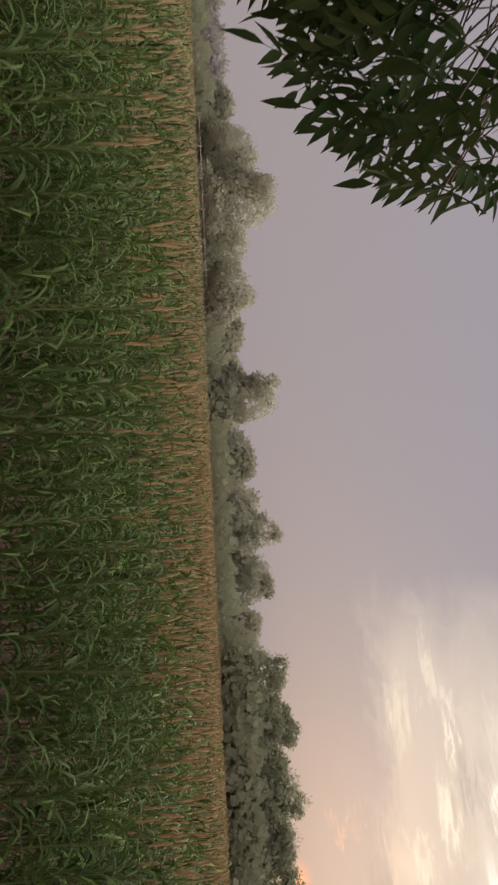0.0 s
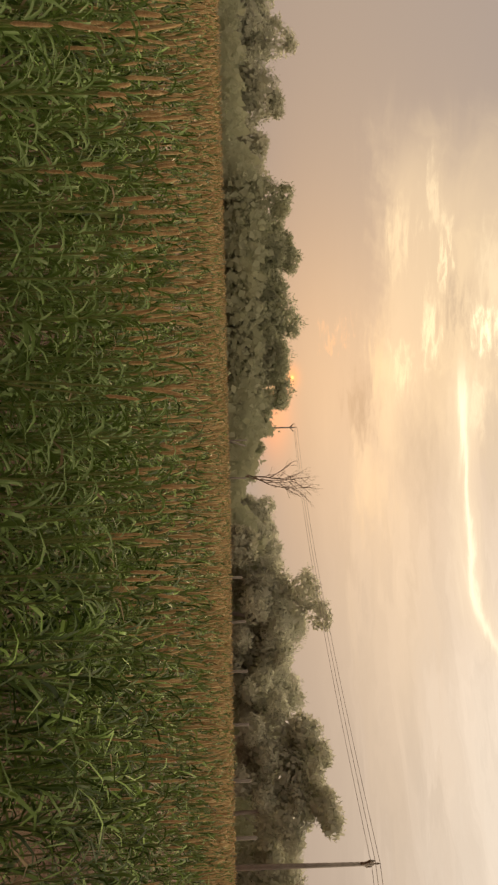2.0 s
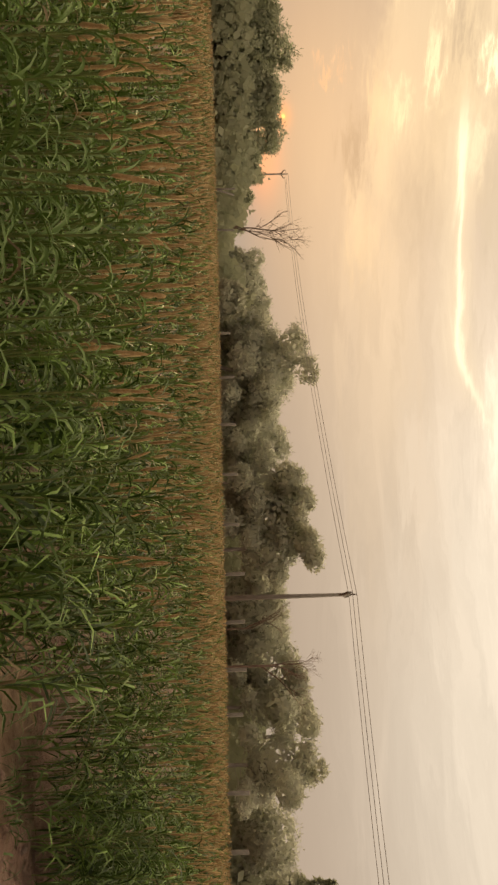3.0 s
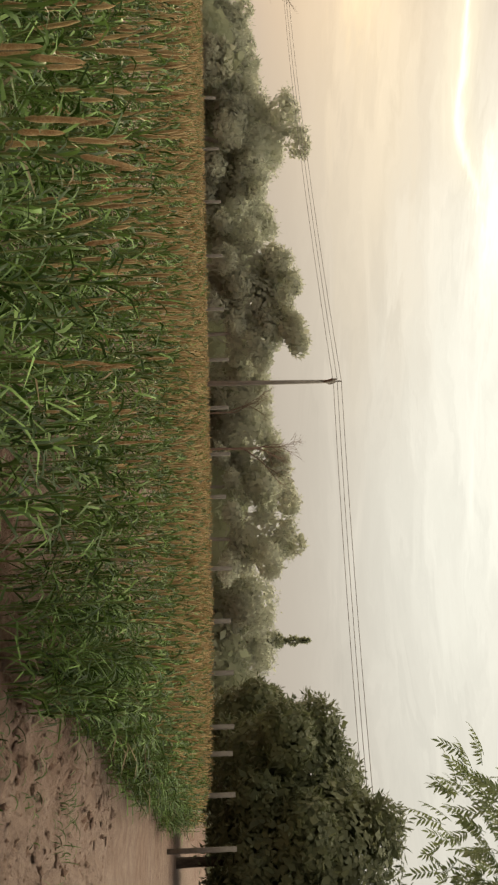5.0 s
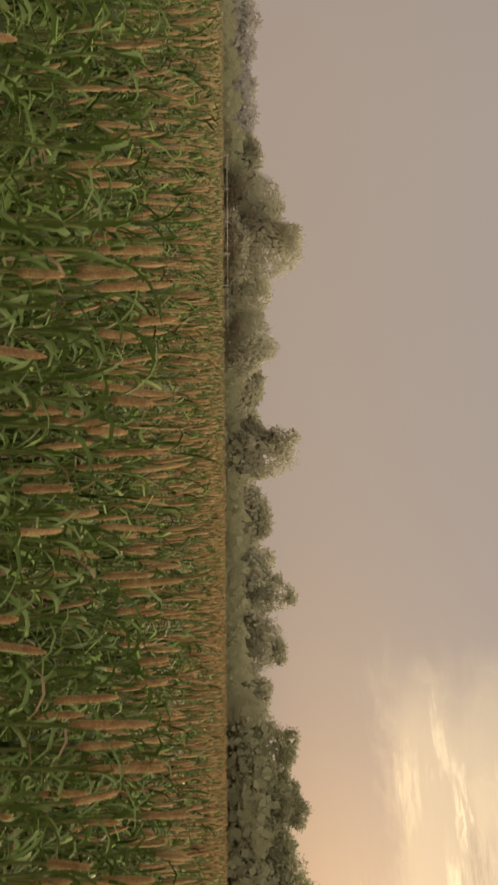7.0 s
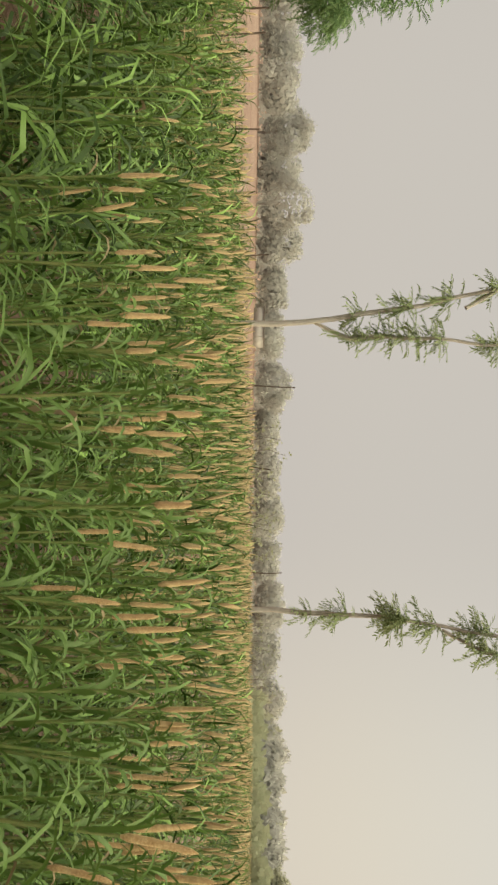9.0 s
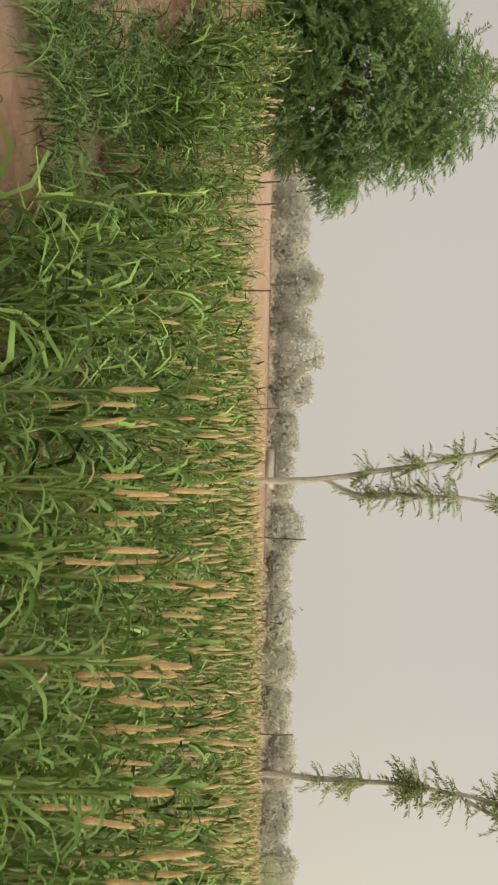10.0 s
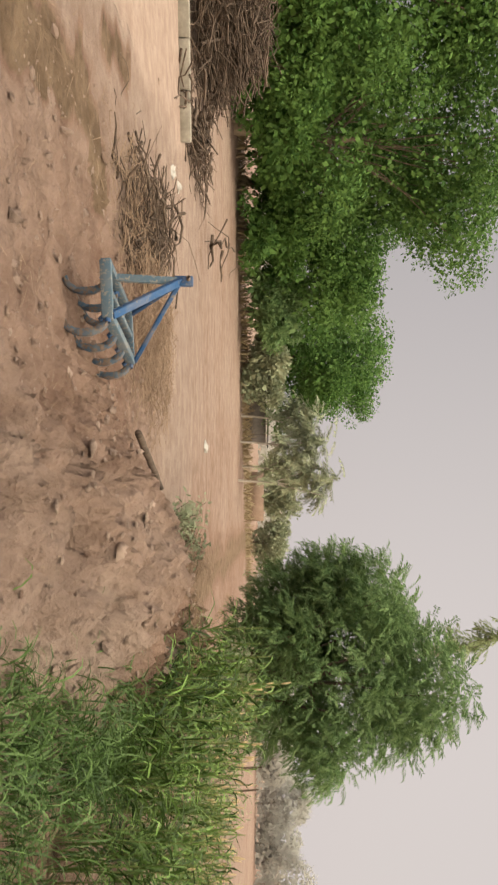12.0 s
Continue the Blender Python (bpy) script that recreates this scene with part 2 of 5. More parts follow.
def head_material():
    """Bristly seed head: rust-brown grain under pale bristles."""
    m, n, b, out = material("millet_head", 0.95)
    isle = n.add("ShaderNodeNewGeometry").outputs["Random Per Island"]
    p = place(n)
    col = n.mix(isle, (0.29, 0.15, 0.060), (0.64, 0.44, 0.21))
    grain = n.add("ShaderNodeTexVoronoi")
    n.put(grain.inputs["Vector"], p)
    grain.inputs["Scale"].default_value = 190.0
    col = n.mix(n.math("MULTIPLY", n.ramp(grain.outputs["Distance"], 0.2, 0.6), 0.8), n.mix(0.3, col, (0.58, 0.41, 0.22)), n.mix(0.5, col, (0.20, 0.10, 0.04)))
    col = n.mix(n.math("MULTIPLY", n.ramp(n.noise(p, 60.0, 4.0), 0.45, 0.7), 0.5), col, (0.60, 0.47, 0.26))
    # heads are paler towards the western end of the field
    sep = n.add("ShaderNodeSeparateXYZ")
    n.put(sep.inputs[0], p)
    col = n.mix(n.math("MULTIPLY", n.math("SUBTRACT", 1.0, n.ramp(sep.outputs[0], -6.0, 0.5)), 0.7), col, (0.47, 0.385, 0.235))
    n.put(b.inputs["Base Color"], col)
    b.inputs["Sheen Weight"].default_value = 0.6
    b.inputs["Sheen Roughness"].default_value = 0.4
    b.inputs["Sheen Tint"].default_value = (0.95, 0.79, 0.5, 1)
    bump(n, b, n.math("ADD", n.math("SUBTRACT", 1.0, grain.outputs["Distance"]), n.noise(p, 500.0, 2.0)), 0.6, 0.002)
    return m


MILLET_HEAD = head_material()
# far foliage: haze is put into the leaf colour, GREEN_LEAF excepted
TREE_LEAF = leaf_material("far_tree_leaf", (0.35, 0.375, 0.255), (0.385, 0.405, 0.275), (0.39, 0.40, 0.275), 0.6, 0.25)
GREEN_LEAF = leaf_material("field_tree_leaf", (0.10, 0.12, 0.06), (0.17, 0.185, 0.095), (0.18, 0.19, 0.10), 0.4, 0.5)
PALE_HAZE_LEAF = leaf_material("pale_haze_leaf", (0.40, 0.405, 0.30), (0.44, 0.44, 0.33), (0.445, 0.44, 0.33), 0.55, 0.25)
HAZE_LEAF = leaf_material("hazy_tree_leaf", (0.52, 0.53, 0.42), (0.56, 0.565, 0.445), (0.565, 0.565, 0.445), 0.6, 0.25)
SKYLINE_HAZE_LEAF = leaf_material("skyline_haze_leaf", (0.47, 0.465, 0.44), (0.50, 0.495, 0.465), (0.505, 0.495, 0.47), 0.6, 0.2)
NEEM_LEAF = leaf_material("neem_leaf", (0.032, 0.080, 0.020), (0.125, 0.235, 0.06), (0.115, 0.20, 0.052), 0.3, 0.5, 0.6, 0.5, 1.2, 0.15)
BUSH_LEAF = leaf_material("young_neem_leaf", (0.085, 0.155, 0.062), (0.20, 0.295, 0.125), (0.19, 0.265, 0.115), 0.4, 1.5, 0.6, 0.5, 1.0, 0.15)
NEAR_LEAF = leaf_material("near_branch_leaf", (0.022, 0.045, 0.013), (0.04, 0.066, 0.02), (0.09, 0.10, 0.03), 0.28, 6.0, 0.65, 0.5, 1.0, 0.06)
GREY_LEAF = leaf_material("grey_shrub_leaf", (0.20, 0.24, 0.15), (0.28, 0.30, 0.20), (0.3, 0.3, 0.2), 0.25, 2.0)
SLIM_LEAF = leaf_material("slim_tree_leaf", (0.18, 0.235, 0.11), (0.28, 0.33, 0.165), (0.28, 0.31, 0.17), 0.4, 1.0)
BARK = grain_material("bark", (0.07, 0.052, 0.04), (0.15, 0.12, 0.09), 3.0, 0.9, 0.6, 0.03, (1, 1, 0.25))
PALE_BARK = grain_material("pale_bark", (0.28, 0.25, 0.22), (0.44, 0.40, 0.36), 3.5, 0.85, 0.4, 0.02, (1, 1, 0.4))
DEAD_WOOD = grain_material("dead_wood", (0.042, 0.030, 0.023), (0.130, 0.094, 0.073), 5.0, 0.9, 0.4, 0.01, (1, 1, 0.3))
BARE_WOOD = grain_material("bare_branches", (0.15, 0.10, 0.075), (0.29, 0.21, 0.16), 4.0, 0.9, 0.4, 0.01, (1, 1, 0.3))
POST = grain_material("weathered_post", (0.13, 0.115, 0.10), (0.20, 0.18, 0.155), 2.0, 0.9, 0.3)
STRAW = grain_material("straw", (0.175, 0.12, 0.088), (0.34, 0.245, 0.178), 6.0, 0.9, 0.3)
CONCRETE = grain_material("weathered_concrete", (0.19, 0.17, 0.145), (0.29, 0.265, 0.23), 2.0, 0.9, 0.3)
WIRE = grain_material("wire", (0.22, 0.19, 0.17), (0.30, 0.27, 0.25), 3.0, 0.6, 0.0)


def soil_material():
    """Dry tan earth; the mesh carries how freshly dug (darker, redder) it is."""
    m, n, b, out = material("soil", 0.95)
    b.inputs["Specular IOR Level"].default_value = 0.15
    p = place(n)
    fresh_at = n.add("ShaderNodeAttribute")
    fresh_at.attribute_name = "fresh"
    fresh = fresh_at.outputs["Fac"]
    big = n.noise(p, 0.35, 5.0, 0.6)
    mid = n.noise(p, 2.2, 6.0, 0.65)
    fine = n.noise(p, 22.0, 6.0, 0.7)
    dry = n.mix(n.ramp(mid, 0.3, 0.7), (0.245, 0.177, 0.148), (0.345, 0.263, 0.224))
    dug = n.mix(n.ramp(mid, 0.3, 0.7), (0.155, 0.094, 0.071), (0.265, 0.174, 0.138))
    f = n.math("ADD", fresh, n.math("MULTIPLY_ADD", big, 0.9, -0.45), clamp=True)
    col = n.mix(n.ramp(f, 0.2, 0.8), dry, dug)
    col = n.mix(n.math("MULTIPLY", n.ramp(fine, 0.55, 0.75), 0.4), col, (0.40, 0.305, 0.225))
    # plough lines on the bare field: furrow shade put into the colour, mesh too coarse
    sep = n.add("ShaderNodeSeparateXYZ")
    n.put(sep.inputs[0], p)
    line = n.math("SINE", n.math("ADD", n.math("MULTIPLY", sep.outputs[0], 4.4), n.math("MULTIPLY", n.noise(p, 0.5, 5.0), 9.0)))
    furrow_shade = n.math("MULTIPLY", n.ramp(line, -0.2, 0.9), n.math("SUBTRACT", 1.0, n.ramp(sep.outputs[0], -21.0, -15.5)))
    col = n.mix(n.math("MULTIPLY", furrow_shade, 0.22), col, (0.18, 0.118, 0.085))
    # darkest tone: moist earth, and the shade of the hollow at the edge
    moist_shaded = n.mix(n.ramp(mid, 0.3, 0.7), (0.105, 0.070, 0.046), (0.215, 0.152, 0.106))
    col = n.mix(n.ramp(n.math("MULTIPLY_ADD", big, 0.3, fresh), 0.85, 1.1), col, moist_shaded)
    col = n.mix(n.math("MULTIPLY", n.ramp(fine, 0.45, 0.25), 0.45), col, (0.13, 0.075, 0.045))
    n.put(b.inputs["Base Color"], col)
    clod = n.add("ShaderNodeTexVoronoi")
    n.put(clod.inputs["Vector"], p)
    clod.inputs["Scale"].default_value = 11.0
    h = n.math("ADD", n.math("MULTIPLY", fine, 0.5), n.math("ADD", mid, n.math("MULTIPLY", clod.outputs["Distance"], 0.4)))
    # trodden ground is smooth
    bump(n, b, n.math("MULTIPLY", h, n.math("MULTIPLY_ADD", n.ramp(fresh, -0.05, 0.2), 0.8, 0.2)), 1.0, 0.11)
    return m


SOIL = soil_material()


def paint_material(name, paint, worn, amount):
    """Chipped paint over rusty steel with dust."""
    m, n, b, out = material(name, 0.55)
    p = place(n)
    chip = n.noise(p, 26.0, 6.0, 0.7)
    dust = n.noise(p, 5.0, 4.0, 0.6)
    col = n.mix(n.ramp(chip, amount, amount + 0.08), paint, worn)
    col = n.mix(n.math("MULTIPLY", n.ramp(dust, 0.4, 0.75), 0.28), col, (0.30, 0.25, 0.205))
    n.put(b.inputs["Base Color"], col)
    bump(n, b, chip, 0.3, 0.004)
    return m


BLUE_PAINT = paint_material("blue_paint", (0.016, 0.066, 0.175), (0.14, 0.13, 0.12), 0.56)
GREY_PAINT = paint_material("worn_grey_blue_paint", (0.075, 0.12, 0.165), (0.22, 0.205, 0.185), 0.53)
TINE_PAINT = paint_material("worn_blue_tine", (0.045, 0.08, 0.125), (0.12, 0.082, 0.062), 0.47)
RUST = paint_material("rusty_steel", (0.13, 0.085, 0.06), (0.22, 0.17, 0.13), 0.5)
LIMEWASH = grain_material("dull_limewash", (0.42, 0.40, 0.37), (0.50, 0.48, 0.45), 1.0, 0.9)
WHITE = grain_material("faded_white_plastic", (0.33, 0.31, 0.295), (0.50, 0.48, 0.455), 5.0, 0.5)
MUD_WALL = grain_material("mud_wall", (0.17, 0.115, 0.09), (0.23, 0.165, 0.13), 1.2, 0.95)
DARK_HUT = grain_material("dark_hut", (0.05, 0.045, 0.045), (0.10, 0.09, 0.085), 1.5, 0.7)


# ---- mesh helpers ----
def solid(name, V, faces, mats, parent=None, label="", index=None, smooth=True):
    """One mesh object from vertices and lists of quads or triangles."""
    me = bpy.data.meshes.new(name)
    V = np.asarray(V, dtype=np.float32)
    faces = [np.asarray(f, dtype=np.int32) for f in faces if len(f)]
    loops = np.concatenate([f.ravel() for f in faces])
    sizes = np.concatenate([np.full(len(f), f.shape[1]) for f in faces])
    starts = np.concatenate([[0], np.cumsum(sizes)[:-1]]).astype(np.int32)
    me.vertices.add(len(V))
    me.vertices.foreach_set("co", V.ravel())
    me.loops.add(len(loops))
    me.loops.foreach_set("vertex_index", loops)
    me.polygons.add(len(sizes))
    me.polygons.foreach_set("loop_start", starts)
    for m in mats:
        me.materials.append(m)
    if index is not None:
        me.polygons.foreach_set("material_index", np.asarray(index, dtype=np.int32))
    if smooth:
        me.polygons.foreach_set("use_smooth", np.ones(len(sizes), dtype=bool))
    me.update(calc_edges=True)
    ob = new(name, me)
    if parent is not None:
        ob.parent = parent
    if label:
        ob["label"] = label
    return ob


def tube(points, radii, sides=7):
    """Vertices and quads of a tapered limb along points."""
    P = np.asarray(points, dtype=float)
    n = len(P)
    R = np.interp(np.linspace(0, 1, n), np.linspace(0, 1, len(radii)), radii)
    d = np.gradient(P, axis=0)
    d /= np.linalg.norm(d, axis=1)[:, None] + 1e-9
    ref = np.where(np.abs(d[:, 2:3]) > 0.9, [[1.0, 0, 0]], [[0, 0, 1.0]])
    u = np.cross(ref, d)
    u /= np.linalg.norm(u, axis=1)[:, None]
    v = np.cross(d, u)
    a = np.linspace(0, 2 * np.pi, sides, endpoint=False)
    V = (P[:, None] + R[:, None, None] * (u[:, None] * np.cos(a)[None, :, None] + v[:, None] * np.sin(a)[None, :, None])).reshape(-1, 3)
    k = np.arange(sides)
    F = []
    for i in range(n - 1):
        F.append(np.stack([i * sides + k, i * sides + (k + 1) % sides, (i + 1) * sides + (k + 1) % sides, (i + 1) * sides + k], 1))
    return V, np.concatenate(F)


def gather(pieces):
    """Joins (vertices, faces) pieces of one face size."""
    Vs, Fs, o = [], [], 0
    for V, F in pieces:
        Vs.append(V)
        Fs.append(F + o)
        o += len(V)
    return np.concatenate(Vs), np.concatenate(Fs)


def wander(rng, a, b, n=6, sway=0.1):
    """A crooked line from a to b."""
    a, b = np.asarray(a, float), np.asarray(b, float)
    L = np.linalg.norm(b - a)
    t = np.linspace(0, 1, n)[:, None]
    off = np.cumsum(rng.normal(0, sway * L / n, (n, 3)), axis=0)
    off -= off[0] + t * (off[-1] - off[0]) * 0.7
    return a + t * (b - a) + off


def leaves(rng, centres, length, width, droop=0.0, out=None, jitter=0.35, lie=0.0):
    """A lance-shaped blade of two quads at each centre, vertices and quads."""
    n = len(centres)
    d = rng.normal(0, 1, (n, 3))
    if out is not None:
        d = d * 0.8 + out * 1.2
    d[:, 2] -= droop
    d /= np.linalg.norm(d, axis=1)[:, None]
    spin = rng.normal(0, 1, (n, 3))
    if lie:
        d = d - out * (d * out).sum(1)[:, None] * lie + rng.normal(0, 0.15, (n, 3))
        d /= np.linalg.norm(d, axis=1)[:, None]
        spin = spin * (1 - lie) * 0.6 + out * lie
    w = np.cross(d, spin)
    w /= np.linalg.norm(w, axis=1)[:, None] + 1e-9
    nn = np.cross(d, w)
    L = length * rng.uniform(1 - jitter, 1 + jitter, (n, 1))
    W = width * rng.uniform(1 - jitter, 1 + jitter, (n, 1))
    c = centres
    mid = c + d * L * 0.45
    V = np.stack([c, mid - w * W * 0.5 + nn * L * 0.06, mid + w * W * 0.5 + nn * L * 0.06, c + d * L - nn * L * 0.1], 1).reshape(-1, 3)
    k = np.arange(n)[:, None] * 4
    return V, np.concatenate([k + [[0, 1, 3, 2]]])


def in_lumps(rng, lumps, n, shell=0.55):
    """Places near the surface of several ellipsoids, with the way outward."""
    L = np.asarray(lumps, float)
    wt = (L[:, 3] * L[:, 4] + L[:, 3] * L[:, 5]) ** 1.0
    pick = rng.choice(len(L), n, p=wt / wt.sum())
    d = rng.normal(0, 1, (n, 3))
    d /= np.linalg.norm(d, axis=1)[:, None]
    r = 1 - (1 - shell) * rng.random(n) ** 1.3 + rng.normal(0, 0.05, n)
    return L[pick, :3] + d * L[pick, 3:] * r[:, None], d


def crown_lumps(rng, r, h, count, flat=0.8, core=0.62):
    """Lumps that make an uneven crown of radius r and height h, round its middle."""
    out = [(0, 0, 0, r * core, r * core, h * core * 0.58)]
    for i in range(count):
        a = rng.uniform(0, 2 * np.pi)
        q = rng.uniform(0.35, 0.85) * r
        z = rng.uniform(-0.38, 0.42) * h
        s = rng.uniform(0.22, 0.42) * r * (1 - 0.35 * abs(z) / (0.5 * h))
        out.append((q * math.cos(a) * (1 - 0.5 * max(z, 0) / (0.5 * h)), q * math.sin(a) * (1 - 0.5 * max(z, 0) / (0.5 * h)), z, s, s, s * flat))
    return out


def tree(name, x, y, height, radius, clear, label, seed, leaf=0.34, count=2600, mat=None, bark=None, lumps=9, ground=0.0, category="tree", group="", tufted=0, core=0.62, lie=0.0):
    """A tree: tapered trunk with limbs, and a crown of many small blades in uneven lumps. clear: height of the crown's foot."""
    rng = np.random.default_rng(seed)
    base = new(name)
    base.location = (x, y, ground)
    tagged(base, label, category, group)
    h = height - clear
    mid = clear + h * 0.5
    L = [(a, b, c + mid, d, e, f) for a, b, c, d, e, f in crown_lumps(rng, radius, h, lumps, core=core)]
    r0 = max(0.05, height * 0.022)
    top = wander(rng, (0, 0, -0.15), (rng.normal(0, 0.3), rng.normal(0, 0.3), mid + h * (-0.15 if tufted else 0.1)), 8, 0.12)
    wood = [tube(top, [r0, r0 * 0.75, r0 * 0.3], 8)]
    for lump in L[1:]:
        s = top[int(rng.integers(3, 7))]
        wood.append(tube(wander(rng, s, lump[:3], 6, 0.15), [r0 * (0.1 if tufted else 0.35), r0 * 0.06], 5))
    V, F = gather(wood)
    solid("trunk", V, [F], [bark or BARK], base)
    # large ragged sprays fill the heart of every lump
    c, d = in_lumps(rng, L, int(count * (0.5 if lie == 1.0 else 0.32)), 0.84 if lie == 1.0 else 0.5)
    heart = np.array([0, 0, L[0][2]])
    deep = heart + (c - heart) * (0.95 if lie == 1.0 else 0.92)
    broad = 1.65 if name == "neem_tree" else 1.9
    inner = leaves(rng, deep, leaf * broad, leaf * broad * 0.68, 0.2, d, lie=lie)
    if tufted:
        # clumps of foliage stand out of every lump
        clumps = []
        for q in L:
            d = rng.normal(0, 1, (tufted, 3))
            d /= np.linalg.norm(d, axis=1)[:, None]
            d[:, 2] = np.abs(d[:, 2]) * 0.9 - 0.15
            for w in d:
                s = rng.uniform(0.30, 0.52) * q[3]
                clumps.append((*(np.array(q[:3]) + w * np.array(q[3:6]) * 0.92), s, s, s * 0.75))
    c, d = in_lumps(rng, clumps, int(count * 0.75), 0.7) if tufted else in_lumps(rng, L, count, 0.8)
    if tufted:
        c2, d2 = in_lumps(rng, L, count // 4, 0.7)
        c, d = np.concatenate([c, c2]), np.concatenate([d, d2])
    foliage = [leaves(rng, c, leaf, leaf * 0.6, 0.25, d, lie=lie), inner]
    if lie == 1.0:
        # a thin fringe of twigs breaks the outline
        c, d = in_lumps(rng, clumps if tufted else L, int(count * 0.25), 0.96)
        foliage.append(leaves(rng, c, leaf * 1.3, leaf * 0.3, -0.2, d))
    V, F = gather(foliage)
    V[:, 2] = np.maximum(V[:, 2], 0.0)
    solid("crown", V, [F], [mat or TREE_LEAF], base, smooth=False)
    return base


# ---- ground ----
def edge_y(x):
    """The field's near edge."""
    y = 3.95 + 0.16 * np.sin(x * 0.7 + 0.4) + 0.10 * np.sin(x * 2.3) + 0.62 * np.exp(-((x - 0.4) / 3.4) ** 2)
    return y - 0.95 * np.clip((-x - 8.0) / 1.2, 0, 1) - np.where(x > 6, 0.045 * (x - 6), 0) + 1.35 * np.exp(-((x - 5.3) / 0.85) ** 2) - 0.5 * np.exp(-((x + 4.5) / 1.3) ** 2)


LEFT_EDGE = ([2.5, 4.5, 6.5, 9.5, 23.0, 60.0], [-11.6, -11.4, -12.2, -14.5, -20.0, -36.0])
RIGHT_EDGE = ([-6.0, 3.0, 17.0, 60.0], [22.0, 26.0, 33.0, 44.0])


def hills(x, y, scale, seed):
    """A cheap smooth noise of sines, about -1 to 1."""
    rng = np.random.default_rng(seed)
    out = np.zeros_like(x)
    for i in range(9):
        a = rng.uniform(0, 2 * np.pi)
        k = 2 * np.pi / (scale * rng.uniform(0.5, 1.6))
        out += np.sin((x * math.cos(a) + y * math.sin(a)) * k + rng.uniform(0, 6.28))
    return out / 4.0


def seg(x, y, a, b):
    """Distance from points to a stretch."""
    ax, ay = a
    dx, dy = b[0] - ax, b[1] - ay
    t = np.clip(((x - ax) * dx + (y - ay) * dy) / (dx * dx + dy * dy), 0, 1)
    return np.hypot(x - ax - t * dx, y - ay - t * dy)


def bell(d, w):
    return np.exp(-(d / w) ** 2)


def lay(x, y):
    """Height of the ground and how freshly dug it is."""
    crop = y > edge_y(x)
    h = 0.012 * hills(x, y, 3.0, 5)
    fresh = 0.25 + 0.1 * hills(x, y, 6.0, 9)
    # spoil bank that runs from the yard to the young neem
    bank = bell(seg(x, y, (-8.6, 1.75), (-15.5, 3.7)), 1.35)
    bank2 = bell(seg(x, y, (-6.6, 1.3), (-9.0, 1.9)), 0.85)
    rough = np.clip(bank * 1.2 + bank2, 0, 1)
    h += 0.58 * bank + 0.28 * bank2
    ridges = 0.19 * (0.5 - np.abs(hills(1.1 * x - 0.5 * y, 0.6 * y + 0.3 * x, 0.36, 14))) + 0.19 * (0.5 - np.abs(hills(x - 0.4 * y, 0.7 * y, 0.23, 15))) + 0.03 * hills(x, y, 0.14, 16)
    h += rough * (0.10 * hills(x + 0.3 * y, y, 0.9, 3) + ridges)
    fresh += 0.05 * rough
    # churned earth round the plough
    churn = bell(np.hypot((x + 10.0) / 1.5, y + 0.4), 2.4)
    h += churn * (0.05 * hills(x, y, 0.7, 6) + 0.09 * np.abs(hills(x, y, 0.36, 7)) + 0.06 * np.abs(hills(x, y, 0.2, 27)) - 0.07)
    fresh += 0.5 * churn
    # edge of the field, moist and dug
    edge = bell(y - edge_y(x) + 0.3, 0.8)
    h += edge * (0.05 + 0.03 * hills(x, y, 0.5, 8)) * (x < 20)
    fresh += np.where(x > 6, 0.2, 0.5) * edge
    # damp patches by the track
    wob = 0.12 * hills(x, y, 0.8, 51)
    damp = np.minimum(seg(x, y, (-6.2, -1.8), (-8.4, -2.35)), seg(x, y, (-8.9, -2.65), (-9.75, -1.95))) + wob
    damp = np.minimum(damp, seg(x, y, (-9.8, -3.6), (-11.2, -4.0)) + 0.1 + wob)
    fresh += 0.75 * np.clip((0.42 - damp) / 0.12, 0, 1)
    # low mound under the straw
    heap = bell(np.hypot((x + 12.3) / 1.5, y + 0.9), 0.8)
    h += heap * (0.22 - 0.06 * np.abs(hills(x, y, 0.4, 52)))
    fresh += 0.3 * heap
    # trodden track and yard
    track = np.clip(1.4 * bell(seg(x, y, (-9, -6.5), (-24, -9.5)), 2.2), 0, 1)
    fresh -= 0.7 * track
    # yard on the other side
    yard = bell(np.hypot((x - 9) / 2.5, y - 2.2), 1.8)
    h += yard * (0.05 * hills(x, y, 0.6, 12) - 0.09 * np.abs(hills(x, y, 0.5, 32)) - 0.05 * np.abs(hills(x, y, 0.3, 33)))
    # dark soil in the hollow, with its shade put into the colour too
    fresh += 0.8 * bell(np.hypot((x - 5.6) / 1.1, (y - 4.6) / 0.9), 1.0)
    h -= 0.16 * bell(np.hypot((x - 5.7) / 0.9, (y - 4.7) / 0.7), 1.0)
    # furrows of the fields beyond
    far = np.clip((-x - 17) / 6, 0, 1) * (y < 40)
    h += far * 0.035 * np.sin((x + 0.15 * y) * 2 * np.pi / 1.1) * np.clip((-x - 17) / 20, 0, 1)
    fresh += (0.18 - 0.30 * np.clip((y - 2.0) / 8.0, 0, 1)) * far
    fresh += 0.3 * crop
    return h, np.clip(fresh, 0, 1)


